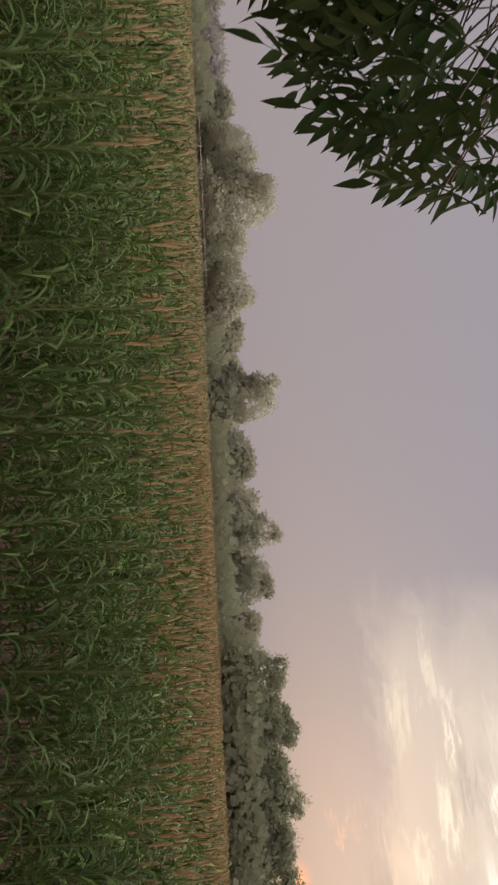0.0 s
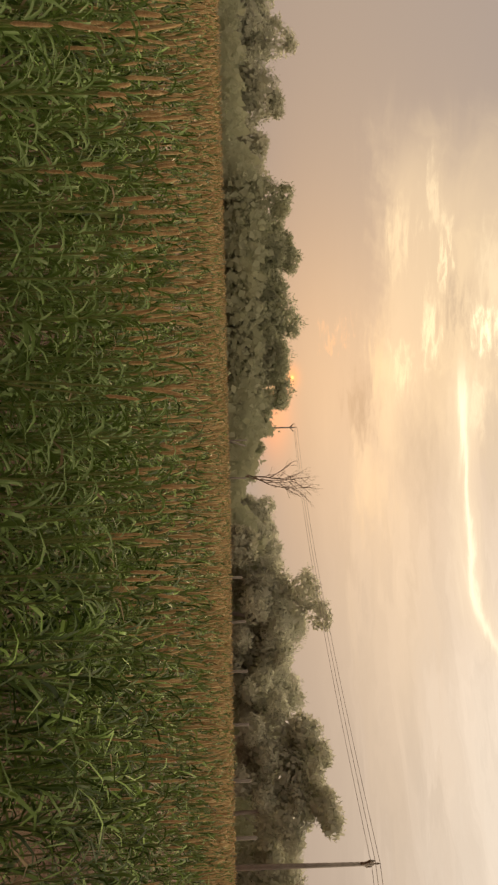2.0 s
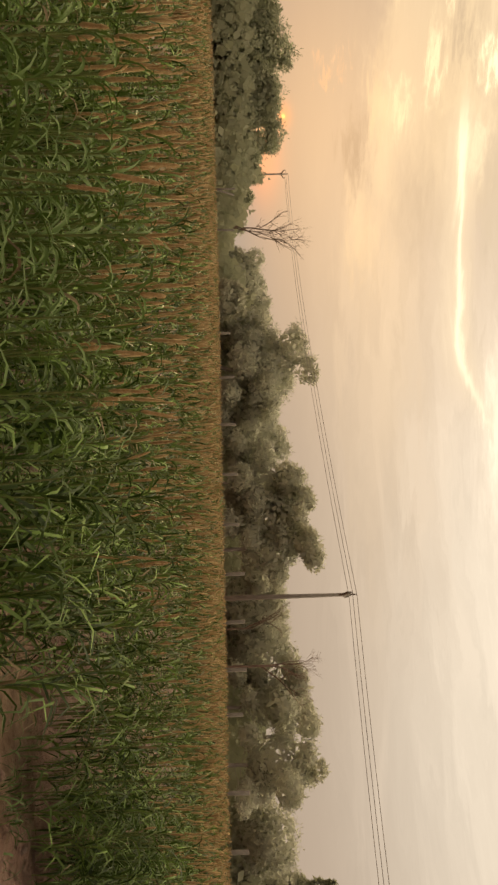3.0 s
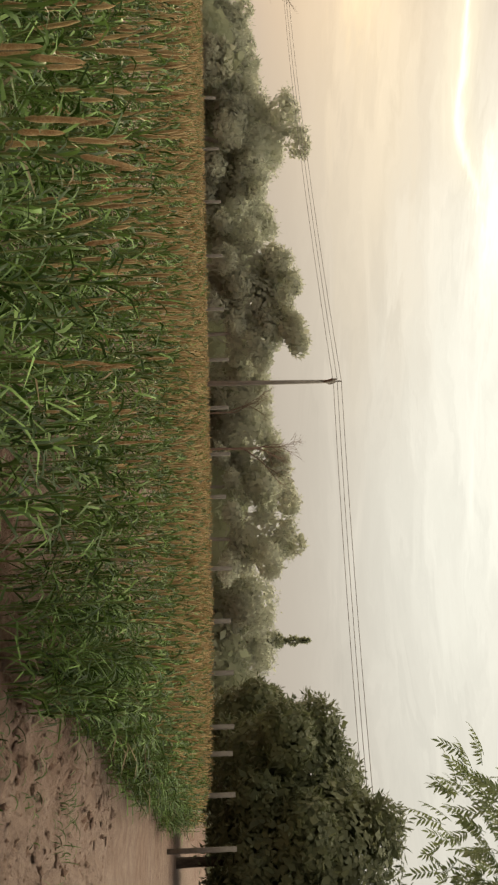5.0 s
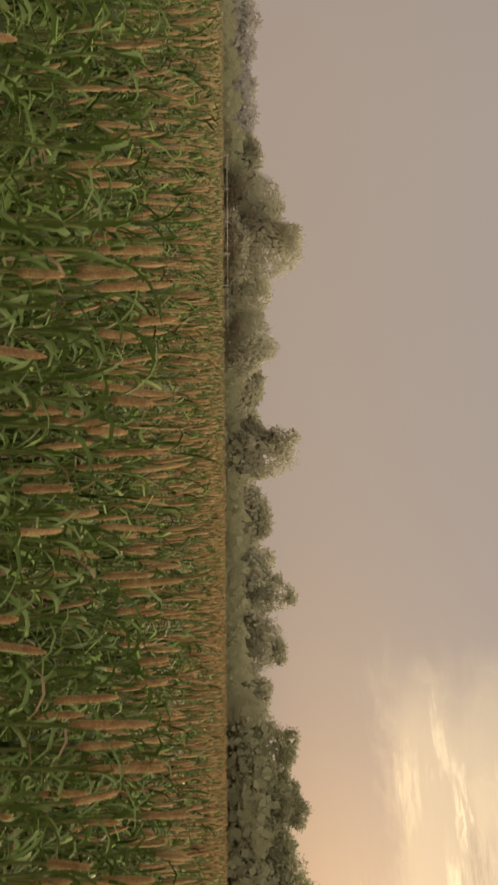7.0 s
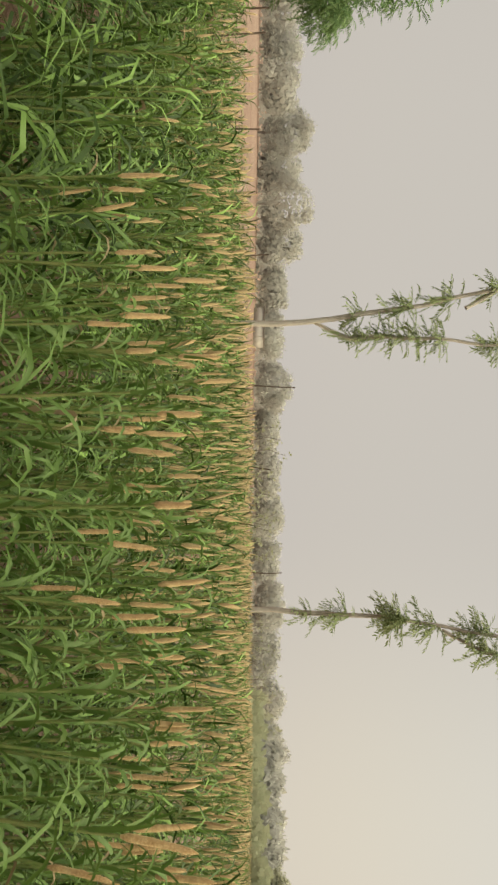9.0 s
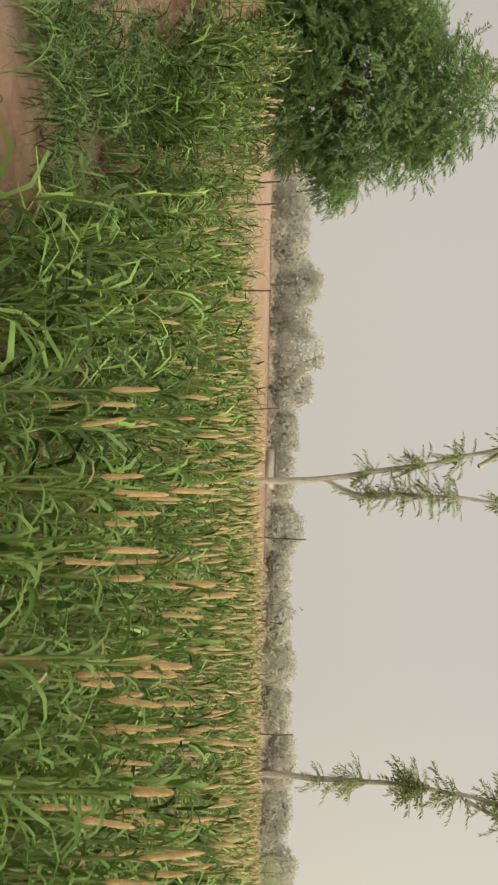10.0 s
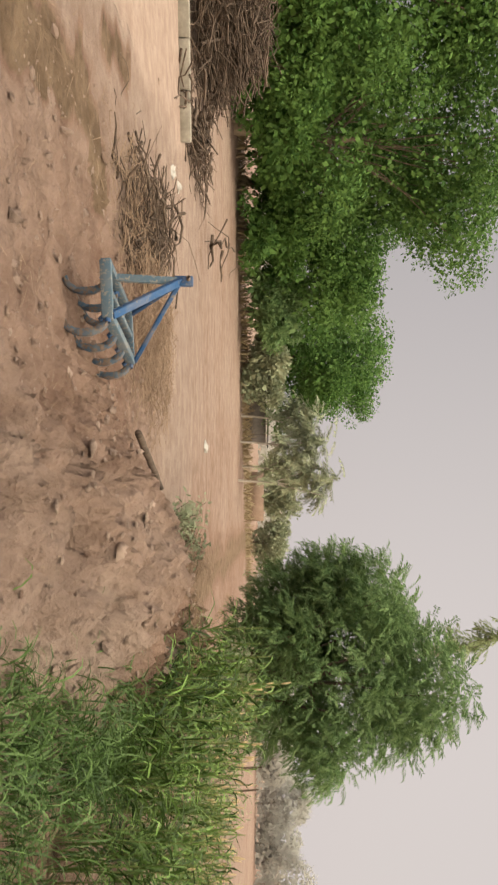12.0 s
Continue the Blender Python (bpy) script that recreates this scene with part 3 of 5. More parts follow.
def build_ground():
    grow = np.cumsum(1.3 * 1.32 ** np.arange(26))
    xs = np.concatenate([-22 - grow[::-1], np.arange(-22, -14, 0.11), np.arange(-14, -6, 0.055), np.arange(-6, -4, 0.1), np.arange(-4, 4, 0.3), np.arange(4, 14, 0.1), 14 + grow])
    ys = np.concatenate([-11 - grow[::-1], np.arange(-11, -2, 0.25), np.arange(-2, 0, 0.09), np.arange(0, 4, 0.055), np.arange(4, 5.5, 0.1), 5.5 + grow])
    X, Y = np.meshgrid(xs, ys)
    h, fresh = lay(X, Y)
    flat = np.clip(1 - (np.hypot(X, Y) - 60) / 60, 0, 1)
    V = np.stack([X, Y, h * flat], -1).reshape(-1, 3)
    nx, ny = len(xs), len(ys)
    i = np.arange(ny - 1)[:, None] * nx + np.arange(nx - 1)[None, :]
    F = np.stack([i, i + 1, i + 1 + nx, i + nx], -1).reshape(-1, 4)
    ob = solid("ground", V, [F], [SOIL])
    at = ob.data.attributes.new("fresh", "FLOAT", "POINT")
    at.data.foreach_set("value", fresh.reshape(-1).astype(np.float32))
    tagged(ob, "dry tan farm soil, trodden, dug and ploughed", "ground", kind="structure")


build_ground()


# ---- millet ----
def blade(rng, foot, heading, length, width, start, bend, segs, fold):
    """One arching leaf as a strip; fold gives it a keel."""
    s = np.linspace(0, 1, segs + 1)
    th = np.radians(start - bend * s ** 1.4)
    step = length / segs
    r = np.concatenate([[0], np.cumsum(np.cos(th[:-1]) * step)])
    z = np.concatenate([[0], np.cumsum(np.sin(th[:-1]) * step)])
    turn = heading + rng.normal(0, 0.35) * s
    cx, cy = r * np.cos(turn), r * np.sin(turn)
    w = width * 0.5 * np.clip(s * 5 + 0.35, 0, 1) * (1 - s) ** 0.55 + 0.001
    roll = rng.normal(0, 0.5) + rng.normal(0, 0.8) * s
    sx, sy, sz = -np.sin(turn) * np.cos(roll), np.cos(turn) * np.cos(roll), np.sin(roll)
    C = np.stack([cx, cy, z], 1) + foot
    S = np.stack([sx, sy, sz], 1) * w[:, None]
    k = np.arange(segs)[:, None]
    if fold:
        V = np.stack([C - S, C - [0, 0, 1] * w[:, None] * 0.45, C + S], 1).reshape(-1, 3)
        F = np.concatenate([k * 3 + [[0, 1, 4, 3]], k * 3 + [[1, 2, 5, 4]]])
    else:
        V = np.stack([C - S, C + S], 1).reshape(-1, 3)
        F = k * 2 + [[0, 1, 3, 2]]
    return V, F


def spike(rng, foot, lean, length, radius, sides, rings):
    """The bristly head: a long blunt spindle."""
    s = np.linspace(0, 1, rings)
    prof = radius * np.minimum(0.75 + s * 3.0, 1.0) * (1 - 0.22 * s) * np.sqrt(np.clip(1.02 - s ** 9, 0.02, 1))
    prof[0] *= 0.5
    prof *= 1 + rng.normal(0, 0.05, rings)
    P = foot + np.stack([lean[0] * s * length + lean[0] * 0.4 * length * s ** 2, lean[1] * s * length + lean[1] * 0.4 * length * s ** 2, s * length], 1)
    body = tube(P, prof, sides)
    if sides < 8:
        return body
    # pale bristles
    n = 90
    t = rng.uniform(0.06, 0.97, n)
    a = rng.uniform(0, 6.28, n)
    c = np.stack([np.interp(t, s, P[:, k]) for k in range(3)], 1)
    o = np.stack([np.cos(a), np.sin(a), np.full(n, 0.9)], 1)
    r = np.interp(t, s, prof)[:, None]
    root = c + o * [1, 1, 0] * r * 0.9
    w = np.stack([-np.sin(a), np.cos(a), 0 * a], 1) * 0.0007
    tip = root + o * rng.uniform(0.004, 0.009, (n, 1))
    V = np.stack([root - w, root + w, tip + w * 0.2, tip - w * 0.2], 1).reshape(-1, 3)
    return gather([body, (V, np.arange(n)[:, None] * 4 + [[0, 1, 2, 3]])])


def millet(rng, level, height=1.47, heads=1, leafy=1.0, bushy=False, young=False):
    """Parts of one plant: stem, leaves, heads; level 2 is the finest."""
    sides, segs, hs, hr = ((3, 2, 3, 4), (3, 3, 4, 5), (6, 5, 9, 11))[level]
    lean = rng.normal(0, 0.035, 2)
    hl = rng.uniform(0.10, 0.185) * (0.72 if young else 1.0)
    fat = 0.82 if young else 1.0
    top = height - (hl if heads else 0.05)
    knots = np.linspace((0.85 if level == 0 else 0.0) * top, top, 6 if level == 2 else 2)
    P = np.stack([lean[0] * knots ** 1.3, lean[1] * knots ** 1.3, knots - 0.03], 1)
    stem = tube(P, [0.0085, 0.007, 0.004], sides)
    spikes = []
    if heads:
        spikes.append(spike(rng, P[-1], lean * 1.6 + rng.normal(0, 0.05, 2), hl, rng.uniform(0.0088, 0.0120) * fat, hs, hr))
        if rng.random() < 0.6:
            # a second, lower head on a side shoot
            a, low = rng.uniform(0, 6.28), top * rng.uniform(0.80, 0.96)
            off = np.array([math.cos(a), math.sin(a)]) * rng.uniform(0.03, 0.08)
            Q = P[-3:] * [1, 1, 0] + np.stack([off[0] * np.array([0.3, 0.7, 1.0]), off[1] * np.array([0.3, 0.7, 1.0]), np.array([0.6, 0.8, 1.0]) * low], 1) if len(P) > 2 else np.stack([P[-1] * [1, 1, 0.8] * [1, 1, low / top], P[-1] * [1, 1, low / top] + [off[0], off[1], 0]])
            stem = gather([stem, tube(Q, [0.005, 0.004], sides)])
            spikes.append(spike(rng, Q[-1], lean * 1.6 + off * 1.5 + rng.normal(0, 0.05, 2), hl * rng.uniform(0.7, 1.0), rng.uniform(0.0082, 0.0110) * fat, hs, hr))
    blades = []
    n = int(round(((4, 15, 26)[level]) * leafy))
    a = rng.uniform(0, 6.28)
    lo = 0.02 if bushy else (0.62, 0.16, 0.03)[level]
    for i in range(n):
        f = lo + ((0.93 if heads else 0.97) - lo) * (i + rng.uniform(0, 0.6)) / n
        a += np.pi + rng.normal(0, 0.45)
        z = f * top
        foot = np.array([lean[0] * z ** 1.3, lean[1] * z ** 1.3, z])
        length = rng.uniform(0.28, 0.50) * (1.0 - 1.05 * max(f - 0.4, 0.0))
        width = rng.uniform(0.016, 0.032) * (1.0 - 0.95 * max(f - 0.45, 0.0))
        if bushy and f < 0.75:
            length, width = length * 1.3, width * 1.1
        blades.append(blade(rng, foot, a, length, width, rng.uniform(42, 80), rng.uniform(95, 240), segs, level == 2))
    # flag leaves stand up beside the head
    for i in range((1, 2, 3)[level] if heads else 2):
        a += np.pi * 0.6 + rng.normal(0, 0.5)
        z = top * rng.uniform(0.90, 0.985)
        foot = np.array([lean[0] * z ** 1.3, lean[1] * z ** 1.3, z])
        blades.append(blade(rng, foot, a, rng.uniform(0.14, 0.24), rng.uniform(0.009, 0.016), rng.uniform(58, 86), rng.uniform(60, 200), segs, level == 2))
    return stem, blades, spikes


def crop_plan(rng):
    """Where plants stand: rows 0.42 m apart along the field's edge."""
    xs, ys = [], []
    row = 0.0
    while row < 56:
        gap = 0.12 if row < 4 else (0.15 if row < 7 else (0.24 if row < 20 else 0.42))
        x = np.arange(-38, 46, gap)
        x = x + rng.normal(0, gap * 0.35, len(x))
        y = edge_y(x) + row + rng.normal(0, 0.09, len(x))
        xs.append(x)
        ys.append(y)
        row += 0.36 if row < 14 else (0.45 if row < 24 else 0.66)
    x, y = np.concatenate(xs), np.concatenate(ys)
    left = np.interp(y, *LEFT_EDGE) + rng.normal(0, 0.25, len(x))
    right = np.interp(y, *RIGHT_EDGE)
    keep = (x > left) & (x < right)
    # washed-out hollow in the edge
    keep &= ~((np.hypot((x - 5.5) / 1.0, (y - 5.2) / 0.8) < 1))
    return x[keep], y[keep]


def height_at(x, y, rng):
    depth = y - edge_y(x)
    inner = x - np.interp(y, *LEFT_EDGE)
    h = 1.49 - 0.13 * np.exp(-np.clip(depth, 0, None) / 0.5) - 0.30 * np.exp(-np.clip(inner, 0, None) / 1.5)
    h -= 0.16 * np.clip((x - 6) / 10, 0, 1) * np.exp(-np.clip(depth, 0, None) / 2.5)
    return h + 0.05 * hills(x, y, 5.0, 21) * 0.6 + np.clip(rng.normal(0, 0.085, len(x)), -0.2, 0.11)


def build_crop():
    rng = np.random.default_rng(5)
    x, y = crop_plan(rng)
    H = height_at(x, y, rng)
    depth = y - edge_y(x)
    inner = x - np.interp(y, *LEFT_EDGE)
    headed = rng.random(len(x)) < np.clip(0.60 + 0.28 * depth, 0, 0.93) * np.clip(0.45 + inner / 2.5, 0.3, 1) * np.where(x < -0.8, np.clip(0.6 + 0.16 * depth, 0, 1), 1)
    H = H * np.where(headed, 1.0, 0.97)
    brim = ((depth < 0.75) & ((x < -2) | (x > 1.8))) | (inner < 0.9)
    ground_z, _ = lay(x, y)
    # the plants nearest the walk are things of their own
    near = (x > -3.4) & (x < 2.0) & (depth < 1.25)
    pick = np.flatnonzero(near)[:150]
    single = np.zeros(len(x), bool)
    single[pick] = True
    kinds = []
    for k in range(10):
        stem, blades, spikes = millet(rng, 2, 1.47, heads=k < 6, leafy=1.0 if k < 6 else 1.25, bushy=k > 7)
        base = new("millet_plant")
        tagged(base, "tall green pearl millet plant with a tan seed head" if k < 6 else "leafy green pearl millet plant without a seed head", "millet", "millet plants at the field edge")
        solid("stem", stem[0], [stem[1]], [MILLET_STEM], base)
        for V, F in blades:
            solid("leaf", V, [F], [MILLET_LEAF if rng.random() > 0.03 else DRY_LEAF], base)
        for V, F in spikes:
            solid("seed_head", V, [F], [MILLET_HEAD], base, "tan bristly seed head")
        kinds.append(base)
    used = set()
    for i in pick:
        k = int(rng.integers(0, 6)) if headed[i] else int(rng.integers(6, 10))
        s = H[i] / 1.47
        m = pose(x[i], y[i], ground_z[i], 0, 0, rng.uniform(0, 360))
        if k in used:
            ob = copy_thing(kinds[k], m)
        else:
            ob = kinds[k]
            ob.matrix_basis = m
            used.add(k)
        ob.scale = (s, s, s)
    # all the others as one standing crop
    chunks, mats, off, Vs = [], [], 0, []
    reach = np.hypot(x, y - 2.5)
    for level, lo, hi in ((2, -1, 3.0), (1, 3.0, 9.5), (0, 9.5, 99.0)):
        for head, edge, west in itertools.product((0, 1), (0, 1), (0, 1)):
            sel = np.flatnonzero((~single) & (reach >= lo) & (reach < hi) & (headed == bool(head)) & (brim == bool(edge)) & ((x < -1.6) == bool(west)))
            nv = 7
            which = rng.integers(0, nv, len(sel))
            for v in range(nv):
                stem, blades, spikes = millet(rng, max(level, edge), 1.47, head, (1.7 if edge else 1.0) if level else 1.15, bool(edge), bool(west))
                V, F = gather([stem] + blades + spikes)
                mi = np.concatenate([np.zeros(len(stem[1]))] + [np.full(len(b[1]), 1 if rng.random() > 0.025 else 3) for b in blades] + [np.full(len(b[1]), 2) for b in spikes])
                idx = sel[which == v]
                if not len(idx):
                    continue
                a = rng.uniform(0, 2 * np.pi, len(idx))
                s = (H[idx] / 1.47)[:, None]
                fat = (1.0, 1.0, 1.5)[2 - level]
                X = (V[None, :, 0] * np.cos(a)[:, None] - V[None, :, 1] * np.sin(a)[:, None]) * s * fat + x[idx][:, None]
                Y = (V[None, :, 0] * np.sin(a)[:, None] + V[None, :, 1] * np.cos(a)[:, None]) * s * fat + y[idx][:, None]
                Z = V[None, :, 2] * s + ground_z[idx][:, None]
                Vs.append(np.stack([X, Y, Z], -1).reshape(-1, 3))
                chunks.append((F[None] + (np.arange(len(idx)) * len(V))[:, None, None] + off).reshape(-1, 4))
                mats.append(np.tile(mi, len(idx)))
                off += len(V) * len(idx)
    ob = solid("millet_crop", np.concatenate(Vs), [np.concatenate(chunks)], [MILLET_STEM, MILLET_LEAF, MILLET_HEAD, DRY_LEAF], index=np.concatenate(mats))
    tagged(ob, "dense field of ripening green and tan pearl millet", "millet", kind="stuff")


build_crop()


# ---- trees round the field ----
# bearing and distance from the field's edge, top, radius, foot of the crown, look, lumps
FAR_TREES = [
    (-30.0, 96, 4.4, 5.0, 0.3, "hazed"), (-26.0, 95, 4.4, 5.5, 0.3, "hazed"), (-22.3, 96, 5.0, 5.0, 0.3, "pale"),
    (-19.6, 83, 7.4, 4.1, 0.3, "haze"), (-16.9, 80, 9.2, 3.9, 0.3, "haze"), (-14.0, 84, 6.4, 3.4, 0.3, "haze"),
    (-10.8, 84, 6.3, 4.2, 0.3, "haze"), (-8.0, 98, 6.2, 4.0, 0.3, "pale"), (-5.6, 108, 5.4, 4.4, 0.3, "pale"),
    (-3.3, 85, 9.1, 3.4, 0.3, "haze"), (-4.3, 86, 6.4, 2.6, 0.3, "haze"), (0.9, 100, 7.0, 5.2, 0.3, "pale"), (4.6, 88, 6.4, 3.2, 0.3, "haze"), (6.0, 89, 9.0, 2.5, 1.6, "haze"),
    (9.2, 96, 8.2, 4.2, 0.3, "pale"), (12.8, 104, 6.8, 4.6, 0.3, "pale"),
    (15.7, 86, 8.3, 3.6, 0.3, "tree"), (18.0, 88, 9.8, 4.2, 0.3, "tree"), (20.3, 90, 9.6, 4.2, 0.3, "tree"), (22.6, 88, 9.2, 3.6, 0.3, "tree"),
    (23.6, 90, 10.2, 2.7, 1.5, "tree"), (25.8, 87, 8.6, 3.8, 0.3, "tree"), (28.1, 89, 8.9, 3.6, 0.3, "tree"), (29.9, 90, 6.4, 3.3, 0.3, "tree"), (31.6, 92, 5.2, 2.8, 0.3, "tree"),
    (33.6, 96, 4.6, 2.4, 0.3, "haze"), (37.4, 92, 6.4, 4.0, 0.3, "haze"), (39.8, 90, 7.0, 3.4, 0.3, "haze"), (40.9, 84, 6.4, 3.6, 0.3, "haze"), (38.6, 76, 3.6, 2.4, 0.2, "pale"),
    (43.1, 80, 10.9, 5.7, 0.8, "haze"), (46.0, 82, 7.6, 4.0, 0.3, "haze"), (48.4, 84, 8.2, 3.8, 0.3, "haze"),
    (51.0, 77, 9.7, 4.4, 0.5, "haze"), (53.4, 75, 10.2, 4.4, 0.5, "haze"), (55.7, 75, 10.2, 4.2, 0.8, "haze"), (59.0, 80, 7.6, 4.0, 0.3, "haze"), (62.4, 82, 8.0, 4.2, 0.3, "haze"),
    (66.0, 80, 10.0, 4.2, 0.5, "haze"), (69.5, 76, 10.6, 5.0, 0.6, "haze"), (74.0, 84, 8.0, 4.4, 0.3, "haze"), (77.2, 88, 8.0, 4.6, 0.3, "haze"),
    (80.6, 40, 5.6, 3.0, 0.3, "green"), (83.2, 35, 7.4, 3.8, 0.4, "green"), (87.0, 33, 8.4, 3.8, 0.5, "green"), (94.0, 34, 8.5, 4.2, 0.5, "green"),
]
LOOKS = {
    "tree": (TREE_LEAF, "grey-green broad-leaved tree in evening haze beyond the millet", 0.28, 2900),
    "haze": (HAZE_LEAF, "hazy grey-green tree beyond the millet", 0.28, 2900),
    "pale": (PALE_HAZE_LEAF, "pale hazy tree in the distance beyond the millet", 0.34, 2400),
    "hazed": (SKYLINE_HAZE_LEAF, "faint hazy tree on the skyline", 0.5, 1300),
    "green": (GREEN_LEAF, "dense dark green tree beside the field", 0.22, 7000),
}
# pale leaves and bark stand in for haze; blades lie flat for even shading
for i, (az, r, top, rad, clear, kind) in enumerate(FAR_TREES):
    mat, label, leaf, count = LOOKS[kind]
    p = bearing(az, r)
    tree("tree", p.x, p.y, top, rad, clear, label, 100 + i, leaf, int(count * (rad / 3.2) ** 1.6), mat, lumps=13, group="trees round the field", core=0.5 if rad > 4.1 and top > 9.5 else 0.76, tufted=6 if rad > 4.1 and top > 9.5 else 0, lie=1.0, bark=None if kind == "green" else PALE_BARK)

# skyline to the west of the bare fields, haze put into leaf and bark colour
SKYLINE = [(-79, 7.2), (-76.5, 6.6), (-74, 5.6), (-71.5, 8.4), (-69.3, 6.8), (-67, 8.7), (-64.5, 7.0), (-61.5, 5.2), (-58.5, 4.4), (-55, 6.0), (-52, 4.6), (-49, 4.2),
           (-46, 5.4), (-43, 4.8), (-40, 5.6), (-37, 4.4), (-34, 5.6), (-31, 5.8)]
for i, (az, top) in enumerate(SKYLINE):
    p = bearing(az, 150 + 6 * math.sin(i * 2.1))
    tree("tree", p.x, p.y, top * 1.14, 5.4, 0.4, "haze-grey tree on the far skyline", 300 + i, 0.42, 1900, SKYLINE_HAZE_LEAF, lumps=10, group="skyline trees", core=0.8, lie=1.0, bark=PALE_BARK)

# big neems at the yard
NEEMS = [(-101.6, 60, 11.0, 6.2, 0.2), (-108.0, 52, 9.6, 5.6, 0.2), (-113.0, 52, 13.5, 5.0, 0.2), (-116.4, 44, 18.0, 7.2, 0.6), (-126, 42, 19.0, 7.0, 0.6), (-134, 44, 17.0, 7.0, 0.6), (-121, 56, 11.0, 6.0, 0.2)]
for i, (az, r, top, rad, clear) in enumerate(NEEMS):
    p = bearing(az, r, 0, -1.7, 1.4)
    tree("neem_tree", p.x, p.y, top, rad, clear, "large leafy green neem tree behind the yard", 500 + i, 0.20, 22000, NEEM_LEAF, lumps=24, tufted=8, group="neem trees", core=0.78, lie=0.6)
for i, (az, r, top, rad, mat) in enumerate(((-101, 53, 3.6, 2.8, GREY_LEAF), (-104.5, 50, 4.2, 3.0, BUSH_LEAF), (-110, 47, 4.6, 3.2, NEEM_LEAF), (-114.5, 46, 5.0, 3.2, NEEM_LEAF), (-119, 47, 5.2, 3.6, NEEM_LEAF), (-124, 45, 5.2, 3.6, NEEM_LEAF), (-116.8, 41, 4.8, 3.4, NEEM_LEAF), (-121.5, 39, 5.4, 3.8, NEEM_LEAF), (-127.5, 38, 5.6, 4.0, NEEM_LEAF), (-133, 40, 5.0, 4.0, NEEM_LEAF), (-130, 46, 5.0, 3.8, NEEM_LEAF), (-92.2, 74, 4.8, 3.4, GREY_LEAF), (-88.6, 80, 4.6, 3.4, GREY_LEAF))):
    p = bearing(az, r, 0, -1.7, 1.4)
    tree("bush", p.x, p.y, top, rad, 0.0, "rounded leafy bush at the foot of the neems", 540 + i, 0.22, 4200, mat, tufted=4, lumps=10, category="bush", group="bushes")


# ---- woods behind the trees ----
def build_belt():
    rng = np.random.default_rng(41)
    az = np.array([-34, -28, -20, -12, -6, 0, 8, 12, 14, 31, 33.5, 35.5, 38, 42, 50, 58, 63, 70, 80, 100], float)
    top = np.array([3.6, 4.0, 4.6, 5.4, 5.2, 6.0, 6.4, 5.8, 6.6, 6.4, 4.6, 3.4, 5.0, 5.8, 6.4, 6.2, 5.6, 6.4, 6.6, 6.6], float)
    scrub = np.array([2.0, 2.4, 3.2, 3.2, 2.4, 3.0, 3.2, 3.0, 5.2, 5.0, 3.4, 2.4, 4.2, 4.8, 5.2, 5.2, 4.6, 4.6, 4.4, 4.0], float)
    n = 96000
    a = rng.uniform(-34, 100, n)
    r = rng.uniform(93, 112, n)
    h = np.interp(a, az, top) * (0.86 + 0.16 * np.sin(a * 2.3) + 0.1 * np.sin(a * 5.9 + 1))
    low = np.arange(n) > n * 0.28
    r = np.where(low, r - 12, r)
    h = np.where(low, np.interp(a, az, scrub) + 0.4 * np.sin(a * 3.1) + 0.25 * np.sin(a * 7.3 + 2), h)
    c = np.stack([r * np.sin(np.radians(a)), r * np.cos(np.radians(a)), h * rng.random(n) ** np.where(low, 0.6, 0.75)], 1)
    face = np.stack([-np.sin(np.radians(a)), -np.cos(np.radians(a)), np.full(n, 0.35)], 1) + rng.normal(0, 0.18, (n, 3))
    face /= np.linalg.norm(face, axis=1)[:, None]
    # woods and scrub also carry the haze in their leaf colour
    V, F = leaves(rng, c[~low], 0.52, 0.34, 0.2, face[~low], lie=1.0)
    ob = solid("far_woods", V, [F], [PALE_HAZE_LEAF], smooth=False)
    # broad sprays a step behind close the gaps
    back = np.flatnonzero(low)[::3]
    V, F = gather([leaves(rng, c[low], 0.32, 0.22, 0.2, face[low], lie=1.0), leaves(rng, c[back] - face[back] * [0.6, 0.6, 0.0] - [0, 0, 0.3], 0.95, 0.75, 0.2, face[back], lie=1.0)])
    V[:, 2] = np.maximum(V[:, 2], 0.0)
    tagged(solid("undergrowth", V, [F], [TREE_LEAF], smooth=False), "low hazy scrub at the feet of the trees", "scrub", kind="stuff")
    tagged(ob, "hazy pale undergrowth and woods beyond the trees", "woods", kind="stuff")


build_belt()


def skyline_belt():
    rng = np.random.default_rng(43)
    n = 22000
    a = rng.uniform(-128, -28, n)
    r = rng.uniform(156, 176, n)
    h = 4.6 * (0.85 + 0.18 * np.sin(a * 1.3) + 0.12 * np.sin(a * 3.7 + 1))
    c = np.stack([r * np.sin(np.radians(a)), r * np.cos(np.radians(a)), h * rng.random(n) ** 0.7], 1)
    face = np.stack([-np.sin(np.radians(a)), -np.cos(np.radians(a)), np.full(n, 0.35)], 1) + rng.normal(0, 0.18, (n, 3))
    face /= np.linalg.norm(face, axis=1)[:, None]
    # the leaf colour is lightened to grey in place of haze
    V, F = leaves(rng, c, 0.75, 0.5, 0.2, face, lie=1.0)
    ob = solid("skyline_woods", V, [F], [SKYLINE_HAZE_LEAF], smooth=False)
    tagged(ob, "low haze-grey woods on the skyline", "woods", kind="stuff")


skyline_belt()


